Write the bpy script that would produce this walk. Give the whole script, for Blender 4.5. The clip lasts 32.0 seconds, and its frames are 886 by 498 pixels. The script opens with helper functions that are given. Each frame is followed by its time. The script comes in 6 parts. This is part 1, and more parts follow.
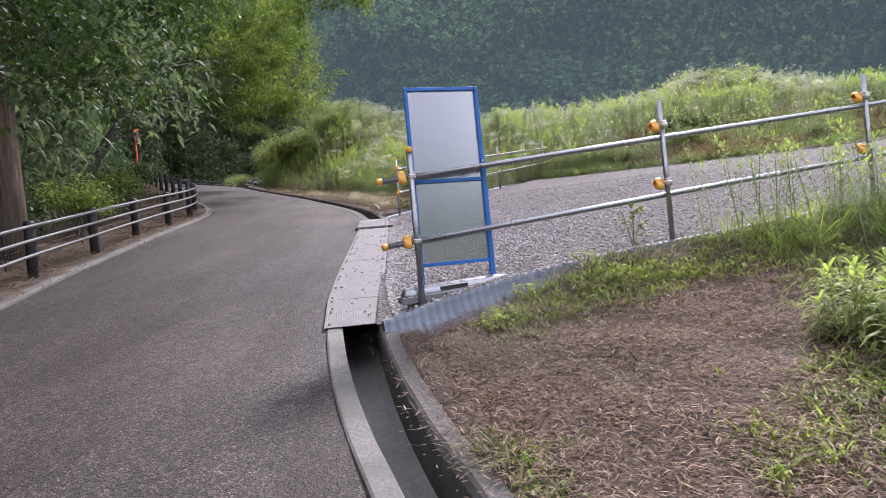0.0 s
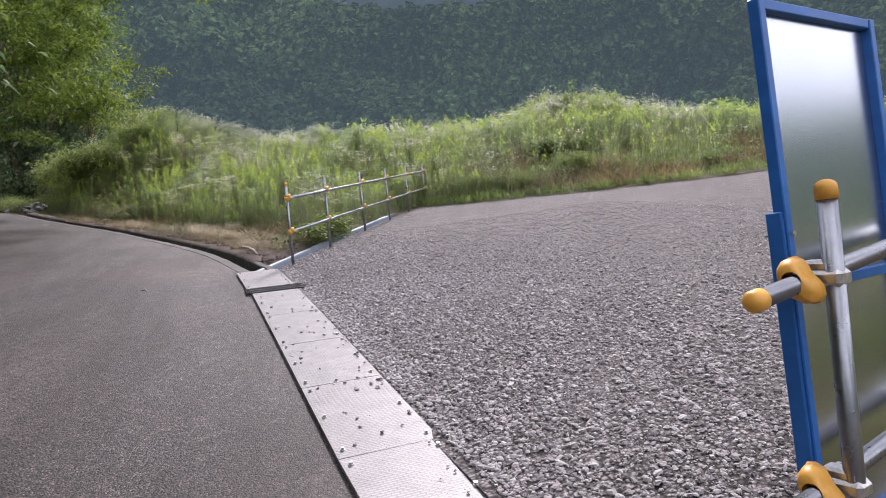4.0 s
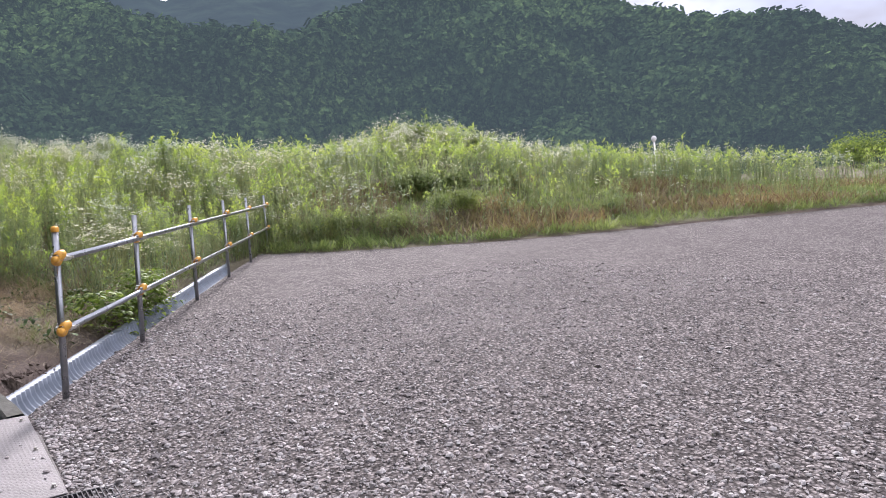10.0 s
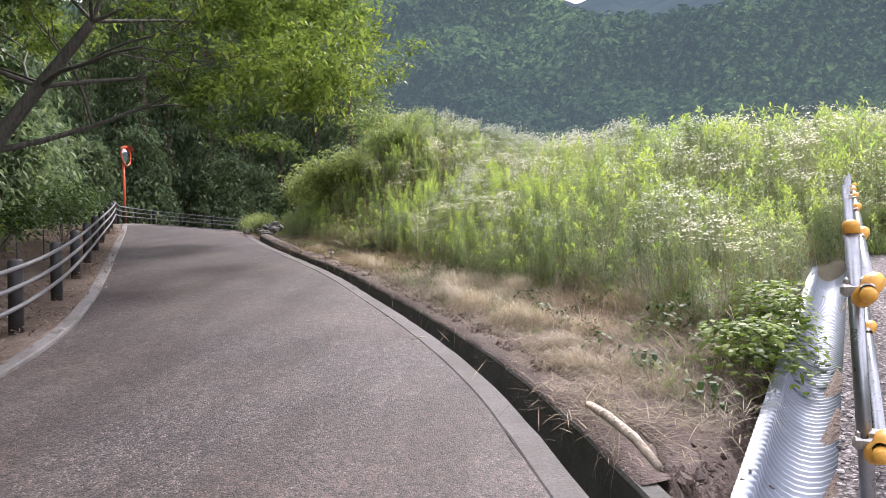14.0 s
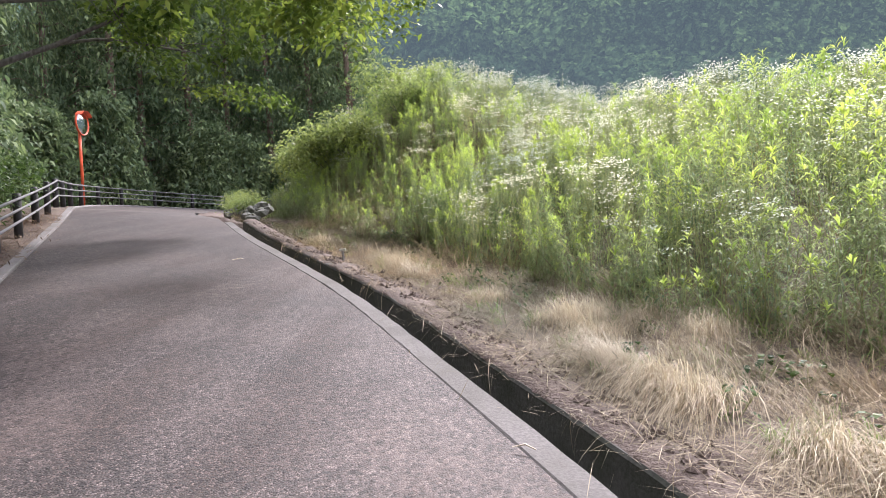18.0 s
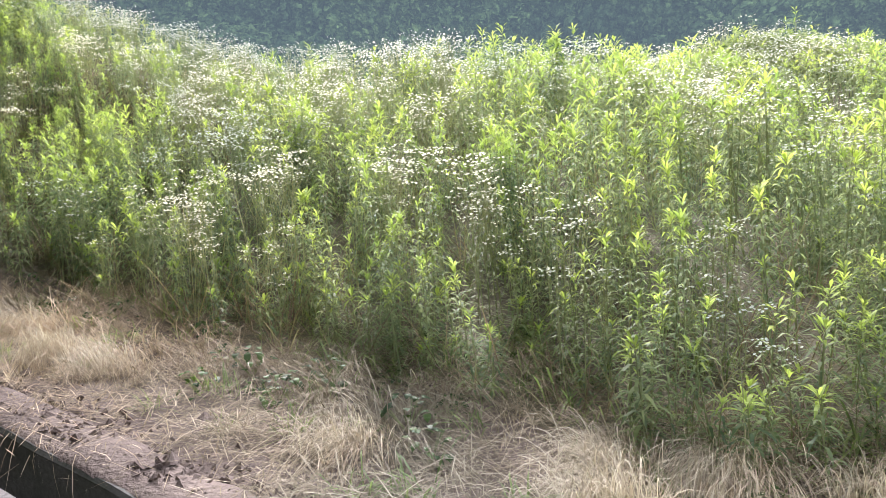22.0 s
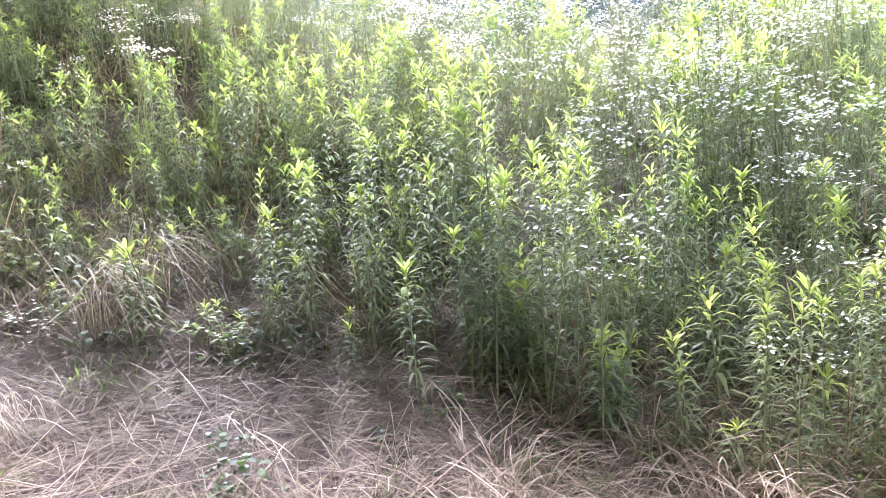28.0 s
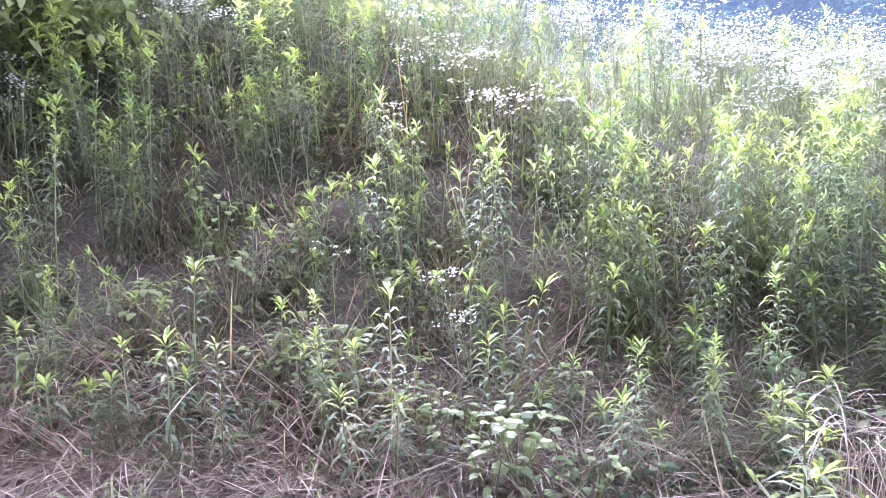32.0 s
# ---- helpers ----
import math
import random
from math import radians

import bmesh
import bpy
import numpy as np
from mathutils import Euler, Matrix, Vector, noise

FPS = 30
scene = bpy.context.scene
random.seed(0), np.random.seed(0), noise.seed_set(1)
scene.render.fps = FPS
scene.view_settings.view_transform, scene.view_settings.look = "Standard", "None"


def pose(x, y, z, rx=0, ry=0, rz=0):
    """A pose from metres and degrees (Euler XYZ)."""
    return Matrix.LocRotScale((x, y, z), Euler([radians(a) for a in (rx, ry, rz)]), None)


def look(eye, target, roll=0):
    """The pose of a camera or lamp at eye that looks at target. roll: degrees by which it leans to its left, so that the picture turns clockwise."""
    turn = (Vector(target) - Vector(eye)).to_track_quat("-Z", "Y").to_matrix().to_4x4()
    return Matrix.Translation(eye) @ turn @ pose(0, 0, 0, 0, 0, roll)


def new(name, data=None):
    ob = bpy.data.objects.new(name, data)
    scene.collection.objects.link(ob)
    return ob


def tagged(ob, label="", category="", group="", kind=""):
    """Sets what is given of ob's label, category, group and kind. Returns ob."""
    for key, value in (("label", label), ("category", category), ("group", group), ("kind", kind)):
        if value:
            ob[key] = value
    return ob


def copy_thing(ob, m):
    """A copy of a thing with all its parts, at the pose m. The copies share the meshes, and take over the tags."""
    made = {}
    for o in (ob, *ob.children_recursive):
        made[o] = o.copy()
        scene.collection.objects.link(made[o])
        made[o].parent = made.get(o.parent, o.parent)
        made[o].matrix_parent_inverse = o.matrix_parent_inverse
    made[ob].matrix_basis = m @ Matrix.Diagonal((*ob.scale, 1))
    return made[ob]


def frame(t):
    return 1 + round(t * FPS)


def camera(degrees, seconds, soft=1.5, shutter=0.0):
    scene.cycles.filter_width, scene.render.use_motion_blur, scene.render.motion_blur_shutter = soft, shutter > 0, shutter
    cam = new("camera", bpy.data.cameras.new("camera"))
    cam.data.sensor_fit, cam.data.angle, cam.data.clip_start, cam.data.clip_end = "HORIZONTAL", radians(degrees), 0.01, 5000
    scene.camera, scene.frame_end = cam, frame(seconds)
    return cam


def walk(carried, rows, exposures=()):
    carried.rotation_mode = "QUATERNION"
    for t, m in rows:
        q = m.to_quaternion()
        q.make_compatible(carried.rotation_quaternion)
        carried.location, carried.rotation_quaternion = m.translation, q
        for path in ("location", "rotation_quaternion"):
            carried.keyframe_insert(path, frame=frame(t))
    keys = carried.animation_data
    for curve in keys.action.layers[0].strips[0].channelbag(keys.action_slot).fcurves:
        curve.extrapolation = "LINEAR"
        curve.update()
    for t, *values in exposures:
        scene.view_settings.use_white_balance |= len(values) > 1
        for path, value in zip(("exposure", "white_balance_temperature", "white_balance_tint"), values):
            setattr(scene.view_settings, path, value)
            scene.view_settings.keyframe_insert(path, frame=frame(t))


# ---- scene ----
PATH = [
    (0, (0.054, 0.038, 1.495), (0.034, 2.038, 1.471), -5.0),
    (0.5, (-0.118, 0.559, 1.583), (-0.12, 2.558, 1.555), -4.8),
    (1, (-0.425, 1.011, 1.672), (-0.408, 3.011, 1.633), -4.8),
    (1.5, (-0.621, 1.548, 1.761), (-0.584, 3.547, 1.714), -4.9),
    (2, (-0.908, 2.039, 1.857), (-0.852, 4.038, 1.807), -4.8),
    (2.5, (-1.079, 2.587, 1.967), (-0.995, 4.585, 1.91), -4.9),
    (3, (-1.364, 3.062, 2.056), (-1.237, 5.057, 2.01), -4.5),
    (3.5, (-1.477, 3.559, 2.138), (-1.143, 5.53, 2.093), -5.1),
    (4, (-1.572, 4.047, 2.222), (-1.016, 5.968, 2.204), -6.0),
    (4.5, (-1.558, 4.47, 2.327), (-0.875, 6.35, 2.311), -5.3),
    (6.5, (-1.424, 5.998, 2.501), (-0.538, 7.791, 2.477), -5.6),
    (7, (-1.41, 6.325, 2.55), (-0.493, 8.102, 2.502), -5.7),
    (7.5, (-1.31, 6.598, 2.563), (-0.36, 8.357, 2.485), -5.5),
    (8, (-1.295, 6.959, 2.583), (-0.317, 8.699, 2.455), -5.0),
    (8.5, (-1.296, 7.413, 2.658), (-0.295, 9.134, 2.466), -4.9),
    (9, (-1.28, 7.942, 2.736), (-0.263, 9.655, 2.553), -5.0),
    (9.5, (-1.365, 8.437, 2.816), (-0.33, 10.142, 2.66), -5.0),
    (10, (-1.277, 8.914, 2.929), (-0.171, 10.58, 2.957), -5.0),
    (10.5, (-1.287, 9.325, 2.984), (-0.126, 10.941, 3.182), -5.0),
    (11, (-1.305, 9.604, 3.012), (-0.135, 11.213, 3.22), -5.0),
    (11.5, (-1.459, 9.956, 3.017), (-0.498, 11.693, 3.261), -5.0),
    (12, (-1.667, 10.359, 3.078), (-1.155, 12.273, 3.354), -4.4),
    (12.5, (-1.752, 10.797, 3.137), (-1.673, 12.775, 3.424), -3.5),
    (13, (-1.905, 11.219, 3.177), (-2.035, 13.201, 3.408), -2.9),
    (13.5, (-1.973, 11.737, 3.217), (-2.134, 13.725, 3.366), -2.9),
    (14, (-2.193, 12.194, 3.283), (-2.362, 14.184, 3.377), -2.8),
    (14.5, (-2.3, 12.733, 3.332), (-2.466, 14.725, 3.378), -3.1),
    (16.5, (-3.039, 14.875, 3.635), (-3.222, 16.866, 3.653), -3.4),
    (17, (-3.218, 15.391, 3.726), (-3.402, 17.382, 3.738), -3.5),
    (17.5, (-3.431, 15.871, 3.801), (-3.607, 17.863, 3.814), -3.4),
    (18, (-3.549, 16.428, 3.879), (-3.702, 18.422, 3.886), -3.6),
    (18.5, (-3.747, 16.972, 3.957), (-3.888, 18.967, 3.907), -3.6),
    (19, (-3.925, 17.541, 4.071), (-4.066, 19.533, 3.958), -3.8),
    (19.5, (-4.148, 17.99, 4.145), (-4.284, 19.982, 4.031), -3.6),
    (20, (-4.302, 18.503, 4.203), (-4.427, 20.496, 4.084), -3.7),
    (20.5, (-4.526, 18.953, 4.268), (-4.637, 20.946, 4.151), -3.7),
    (21, (-4.628, 19.474, 4.308), (-4.7, 21.469, 4.193), -2.9),
    (21.5, (-4.628, 19.89, 4.412), (-4.264, 21.853, 4.29), -3.3),
    (22, (-4.732, 20.254, 4.516), (-3.735, 21.982, 4.366), -4.3),
    (22.5, (-4.862, 20.696, 4.594), (-3.429, 22.089, 4.681), -4.8),
    (23, (-5.07, 21.112, 4.672), (-3.591, 22.45, 4.825), -4.8),
    (23.5, (-5.122, 21.606, 4.698), (-3.636, 22.936, 4.854), -4.8),
    (24, (-5.356, 22.022, 4.776), (-3.868, 23.349, 4.932), -4.6),
    (24.5, (-5.382, 22.464, 4.802), (-3.892, 23.79, 4.945), -4.6),
    (25, (-5.59, 22.932, 4.854), (-4.107, 24.268, 4.983), -4.3),
    (25.5, (-5.772, 23.426, 4.88), (-4.41, 24.89, 4.943), -4.2),
    (26, (-6.032, 23.92, 4.932), (-4.818, 25.509, 4.963), -4.1),
    (26.5, (-6.24, 24.336, 4.984), (-5.096, 25.976, 4.928), -4.0),
    (28.5, (-6.99, 26.036, 5.184), (-5.791, 27.606, 4.872), -4.0),
    (29, (-7.14, 26.308, 5.241), (-5.928, 27.855, 4.872), -4.0),
    (29.5, (-7.166, 26.748, 5.314), (-5.935, 28.273, 4.916), -3.8),
    (30, (-7.403, 27.148, 5.377), (-6.142, 28.652, 4.99), -3.1),
    (30.5, (-7.662, 27.542, 5.46), (-6.385, 29.036, 5.089), -3.1),
    (31, (-7.867, 28.114, 5.534), (-6.573, 29.596, 5.172), -3.0),
    (31.5, (-8.288, 28.622, 5.666), (-6.987, 30.103, 5.328), -2.8),
    (32, (-8.493, 29.256, 5.769), (-7.184, 30.757, 5.587), -2.7),
]
cam = camera(68.1, 32.0, 0.8)
walk(cam, [(t, look(eye, target, roll)) for t, eye, target, roll in PATH], [(0, 0.64, 5950, 23), (4, 0.42, 6050, 22), (10, 0.56, 6050, 22), (13, 0.88, 6150, 22), (14.2, 1.1, 6100, 23), (17, 1.3, 6050, 23), (21, 1.4, 6000, 22), (22.3, 1.4, 5950, 21), (23.3, 0.72, 6500, 17), (25.2, 0.76, 6450, 18), (26.0, 1.38, 5900, 32), (26.5, 1.65, 5750, 34), (28.5, 2.22, 5250, 41), (31, 2.45, 5000, 50), (32, 2.5, 4950, 53)])

# ---------------------------------------------------------------- world, sun
SUN_AZ, SUN_EL = 27.0, 44.0  # degrees right of +y, and up
sun_dir = Vector((math.sin(radians(SUN_AZ)) * math.cos(radians(SUN_EL)), math.cos(radians(SUN_AZ)) * math.cos(radians(SUN_EL)), math.sin(radians(SUN_EL))))
world = bpy.data.worlds.new("hazy_sky")
scene.world = world
world.use_nodes = True
wt = world.node_tree
wt.nodes.clear()


def wnode(kind, **values):
    n = wt.nodes.new(kind)
    for k, v in values.items():
        n.inputs[k].default_value = v
    return n


sky = wt.nodes.new("ShaderNodeTexSky")
sky.sky_type = "NISHITA"
sky.sun_disc = False
sky.sun_elevation, sky.sun_rotation = radians(SUN_EL), radians(SUN_AZ)
sky.dust_density = 2.5
sky_bg = wnode("ShaderNodeBackground", Strength=0.14)
wt.links.new(sky.outputs[0], sky_bg.inputs[0])
co = wt.nodes.new("ShaderNodeTexCoord")
stretch = wt.nodes.new("ShaderNodeMapping")
stretch.inputs["Scale"].default_value = (1.0, 1.0, 2.2)
stretch.inputs["Location"].default_value = (0.35, 0.1, 0.2)
wt.links.new(co.outputs["Generated"], stretch.inputs[0])
puff = wnode("ShaderNodeTexNoise", Scale=2.1, Detail=5.0, Roughness=0.5, Distortion=0.25)
wt.links.new(stretch.outputs[0], puff.inputs["Vector"])
cover = wt.nodes.new("ShaderNodeValToRGB")
cover.color_ramp.elements[0].position, cover.color_ramp.elements[0].color = 0.28, (0, 0, 0, 1)
cover.color_ramp.elements[1].position, cover.color_ramp.elements[1].color = 0.47, (1, 1, 1, 1)
wt.links.new(puff.outputs[0], cover.inputs[0])
thick = wt.nodes.new("ShaderNodeValToRGB")
thick.color_ramp.elements[0].position, thick.color_ramp.elements[0].color = 0.4, (1.0, 1.0, 1.0, 1)
thick.color_ramp.elements[1].position, thick.color_ramp.elements[1].color = 0.54, (0.16, 0.163, 0.18, 1)
wt.links.new(puff.outputs[0], thick.inputs[0])
cloud_bg = wnode("ShaderNodeBackground", Strength=2.7)
# two grey banks of cloud over the ridge on the sun's side
lit = thick.outputs[0]
for az, el, size in ((53, 25, 0.235), (67, 17.5, 0.19), (-4, 31, 0.19), (82, 14, 0.08)):
    a_, e_ = radians(az), radians(el)
    away = wt.nodes.new("ShaderNodeVectorMath")
    away.operation = "DISTANCE"
    flat_ = wt.nodes.new("ShaderNodeMapping")
    flat_.inputs["Scale"].default_value = (1, 1, 1.9)
    wt.links.new(co.outputs["Generated"], flat_.inputs[0])
    wt.links.new(flat_.outputs[0], away.inputs[0])
    away.inputs[1].default_value = (math.sin(a_) * math.cos(e_), math.cos(a_) * math.cos(e_), 1.9 * math.sin(e_))
    ragged = wt.nodes.new("ShaderNodeMath")
    ragged.operation = "MULTIPLY_ADD"
    wt.links.new(puff.outputs[0], ragged.inputs[0])
    ragged.inputs[1].default_value = -0.5
    wt.links.new(away.outputs["Value"], ragged.inputs[2])
    shape = wt.nodes.new("ShaderNodeMapRange")
    shape.interpolation_type = "SMOOTHSTEP"
    shape.inputs["From Min"].default_value, shape.inputs["From Max"].default_value = 1.0 * size - 0.25, 1.9 * size - 0.25
    shape.inputs["To Min"].default_value, shape.inputs["To Max"].default_value = 0.93, 0.0
    wt.links.new(ragged.outputs[0], shape.inputs[0])
    mixer = wt.nodes.new("ShaderNodeMix")
    mixer.data_type = "RGBA"
    wt.links.new(shape.outputs[0], mixer.inputs[0])
    wt.links.new(lit, mixer.inputs[6])
    mixer.inputs[7].default_value = (0.12, 0.122, 0.136, 1)
    lit = mixer.outputs[2]
wt.links.new(lit, cloud_bg.inputs[0])
blend = wt.nodes.new("ShaderNodeMixShader")
wt.links.new(cover.outputs[0], blend.inputs[0])
wt.links.new(sky_bg.outputs[0], blend.inputs[1])
wt.links.new(cloud_bg.outputs[0], blend.inputs[2])
wout = wt.nodes.new("ShaderNodeOutputWorld")
wt.links.new(blend.outputs[0], wout.inputs[0])

sun_data = bpy.data.lights.new("sun", "SUN")
sun_data.energy, sun_data.angle, sun_data.color = 3.7, radians(9.0), (1.0, 0.95, 0.86)
sun = new("sun", sun_data)
sun.matrix_world = look(sun_dir * 200, (0, 0, 0))

# ---------------------------------------------------------------- materials


def nodes_of(name):
    m = bpy.data.materials.new(name)
    m.use_nodes = True
    t = m.node_tree
    return m, t, t.nodes["Principled BSDF"]


def coords(t, scale=(1, 1, 1)):
    c = t.nodes.new("ShaderNodeTexCoord")
    g = t.nodes.new("ShaderNodeMapping")
    g.inputs["Scale"].default_value = scale
    t.links.new(c.outputs["Object"], g.inputs[0])
    return g.outputs[0]


def noise_of(t, vec, scale, detail=4.0, rough=0.55):
    n = t.nodes.new("ShaderNodeTexNoise")
    n.inputs["Scale"].default_value, n.inputs["Detail"].default_value, n.inputs["Roughness"].default_value = scale, detail, rough
    t.links.new(vec, n.inputs["Vector"])
    return n.outputs[0]


def ramp_of(t, value, *stops):
    r = t.nodes.new("ShaderNodeValToRGB")
    while len(r.color_ramp.elements) < len(stops):
        r.color_ramp.elements.new(0.5)
    for e, (p, c) in zip(r.color_ramp.elements, stops):
        e.position, e.color = p, (*c, 1)
    t.links.new(value, r.inputs[0])
    return r.outputs[0]


def mix_of(t, a, b, fac, mode="MIX"):
    m = t.nodes.new("ShaderNodeMix")
    m.data_type, m.blend_type = "RGBA", mode
    for s, v in ((m.inputs[0], fac), (m.inputs[6], a), (m.inputs[7], b)):
        if isinstance(v, (int, float)):
            s.default_value = v
        elif isinstance(v, tuple):
            s.default_value = (*v, 1)
        else:
            t.links.new(v, s)
    return m.outputs[2]


def bump_of(t, p, height, strength, distance=0.01):
    b = t.nodes.new("ShaderNodeBump")
    b.inputs["Strength"].default_value, b.inputs["Distance"].default_value = strength, distance
    t.links.new(height, b.inputs["Height"])
    t.links.new(b.outputs[0], p.inputs["Normal"])


def surface(name, dark, light, fine=60.0, coarse=1.3, rough=0.8, metal=0.0, bump=0.3, dist=0.004, stain=(0.5, 0.5, 0.5), stain_amount=0.35, scale=(1, 1, 1)):
    """Grain between two colours, with stains at a larger size."""
    m, t, p = nodes_of(name)
    v = coords(t, scale)
    grain = noise_of(t, v, fine, 3.0, 0.6)
    c = ramp_of(t, grain, (0.3, dark), (0.7, light))
    blot = ramp_of(t, noise_of(t, v, coarse, 5.0, 0.6), (0.42, (0, 0, 0)), (0.68, (stain_amount,) * 3))
    c = mix_of(t, c, stain, blot)
    t.links.new(c, p.inputs["Base Color"])
    p.inputs["Roughness"].default_value, p.inputs["Metallic"].default_value = rough, metal
    if bump:
        bump_of(t, p, grain, bump, dist)
    return m


def plain(name, colour, rough=0.5, metal=0.0, wear=0.12, fine=25.0):
    """Paint, plastic or metal with a little wear."""
    m, t, p = nodes_of(name)
    v = coords(t)
    n = noise_of(t, v, fine, 5.0, 0.65)
    c = ramp_of(t, n, (0.3, tuple(a * (1 - wear) for a in colour)), (0.7, tuple(min(1, a * (1 + wear)) for a in colour)))
    t.links.new(c, p.inputs["Base Color"])
    r = t.nodes.new("ShaderNodeMapRange")
    r.inputs["To Min"].default_value, r.inputs["To Max"].default_value = max(0.03, rough - 0.12), min(1, rough + 0.12)
    t.links.new(noise_of(t, v, fine * 0.4, 4.0), r.inputs[0])
    t.links.new(r.outputs[0], p.inputs["Roughness"])
    p.inputs["Metallic"].default_value = metal
    return m


def foliage(name, *colours, through_light=0.45, rough=0.55, big=0.25):
    """Leaves: each leaf its own tone, light passing through."""
    m, t, p = nodes_of(name)
    geo = t.nodes.new("ShaderNodeNewGeometry")
    stops = [(i / max(1, len(colours) - 1), c) for i, c in enumerate(colours)]
    c = ramp_of(t, geo.outputs["Random Per Island"], *stops)
    patch = ramp_of(t, noise_of(t, coords(t), big, 3.0), (0.35, (0.66, 0.74, 0.7)), (0.65, (1.2, 1.14, 0.98)))
    c = mix_of(t, c, patch, 1.0, "MULTIPLY")
    t.links.new(c, p.inputs["Base Color"])
    p.inputs["Roughness"].default_value = rough
    p.inputs["Specular IOR Level"].default_value = 0.35
    tr = t.nodes.new("ShaderNodeBsdfTranslucent")
    t.links.new(mix_of(t, c, (1.1, 1.12, 0.97), 1.0, "MULTIPLY"), tr.inputs[0])
    mx = t.nodes.new("ShaderNodeMixShader")
    mx.inputs[0].default_value = through_light
    t.links.new(p.outputs[0], mx.inputs[1])
    t.links.new(tr.outputs[0], mx.inputs[2])
    t.links.new(mx.outputs[0], t.nodes["Material Output"].inputs[0])
    return m


def distant(name, dark, light, haze, haze_glow, fine):
    """Far woods, with the veil of air before them put in as a bluish glow."""
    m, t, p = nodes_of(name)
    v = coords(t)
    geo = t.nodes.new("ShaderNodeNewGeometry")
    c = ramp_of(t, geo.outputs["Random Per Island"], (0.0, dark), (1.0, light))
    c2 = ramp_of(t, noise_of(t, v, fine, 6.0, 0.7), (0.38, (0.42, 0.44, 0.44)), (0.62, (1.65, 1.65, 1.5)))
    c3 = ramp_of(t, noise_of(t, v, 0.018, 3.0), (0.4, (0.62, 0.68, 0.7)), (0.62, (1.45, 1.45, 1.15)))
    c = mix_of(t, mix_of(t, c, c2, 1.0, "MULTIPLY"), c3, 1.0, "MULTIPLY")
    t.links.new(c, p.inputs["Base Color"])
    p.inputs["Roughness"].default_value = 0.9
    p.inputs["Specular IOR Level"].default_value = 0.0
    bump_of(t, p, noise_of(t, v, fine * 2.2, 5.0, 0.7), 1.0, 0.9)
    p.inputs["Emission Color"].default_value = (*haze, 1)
    p.inputs["Emission Strength"].default_value = haze_glow
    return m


def asphalt_mat(name, dusty, dust_share):
    m, t, p = nodes_of(name)
    v = coords(t)
    vo = t.nodes.new("ShaderNodeTexVoronoi")
    vo.inputs["Scale"].default_value = 105.0
    t.links.new(v, vo.inputs["Vector"])
    stone = ramp_of(t, vo.outputs["Color"], (0.22, (0.012, 0.01, 0.01)), (0.52, (0.05, 0.044, 0.042)), (0.8, (0.19, 0.172, 0.167)))
    gap = ramp_of(t, vo.outputs["Distance"], (0.2, (1, 1, 1)), (0.7, (0.3, 0.3, 0.3)))
    c = mix_of(t, stone, gap, 1.0, "MULTIPLY")
    dust = ramp_of(t, noise_of(t, v, 0.55, 6.0, 0.6), (0.38, (0, 0, 0)), (0.72, (dust_share,) * 3))
    c = mix_of(t, c, dusty, dust)
    fine = ramp_of(t, noise_of(t, v, 9.0, 5.0, 0.7), (0.35, (0.8, 0.765, 0.745)), (0.7, (1.2, 1.15, 1.115)))
    c = mix_of(t, c, fine, 1.0, "MULTIPLY")
    big = t.nodes.new("ShaderNodeTexVoronoi")
    big.inputs["Scale"].default_value = 42.0
    t.links.new(v, big.inputs["Vector"])
    speck = ramp_of(t, big.outputs["Color"], (0.22, (0.42, 0.39, 0.38)), (0.4, (0.88, 0.84, 0.82)), (0.62, (1.1, 1.05, 1.03)), (0.8, (1.38, 1.31, 1.26)))
    c = mix_of(t, c, speck, 0.85, "MULTIPLY")
    drift = ramp_of(t, noise_of(t, coords(t, (1.0, 0.16, 1.0)), 1.5, 4.0, 0.6), (0.38, (0.6, 0.51, 0.46)), (0.6, (1.08, 1.06, 1.05)))
    c = mix_of(t, c, drift, 1.0, "MULTIPLY")
    pits = ramp_of(t, noise_of(t, v, 26.0, 2.0, 0.5), (0.3, (0.3, 0.29, 0.285)), (0.45, (1, 1, 1)))
    c = mix_of(t, c, pits, 0.9, "MULTIPLY")
    t.links.new(c, p.inputs["Base Color"])
    p.inputs["Roughness"].default_value = 0.72
    bump_of(t, p, mix_of(t, vo.outputs["Distance"], big.outputs["Distance"], 0.5), 0.9, -0.007)
    return m


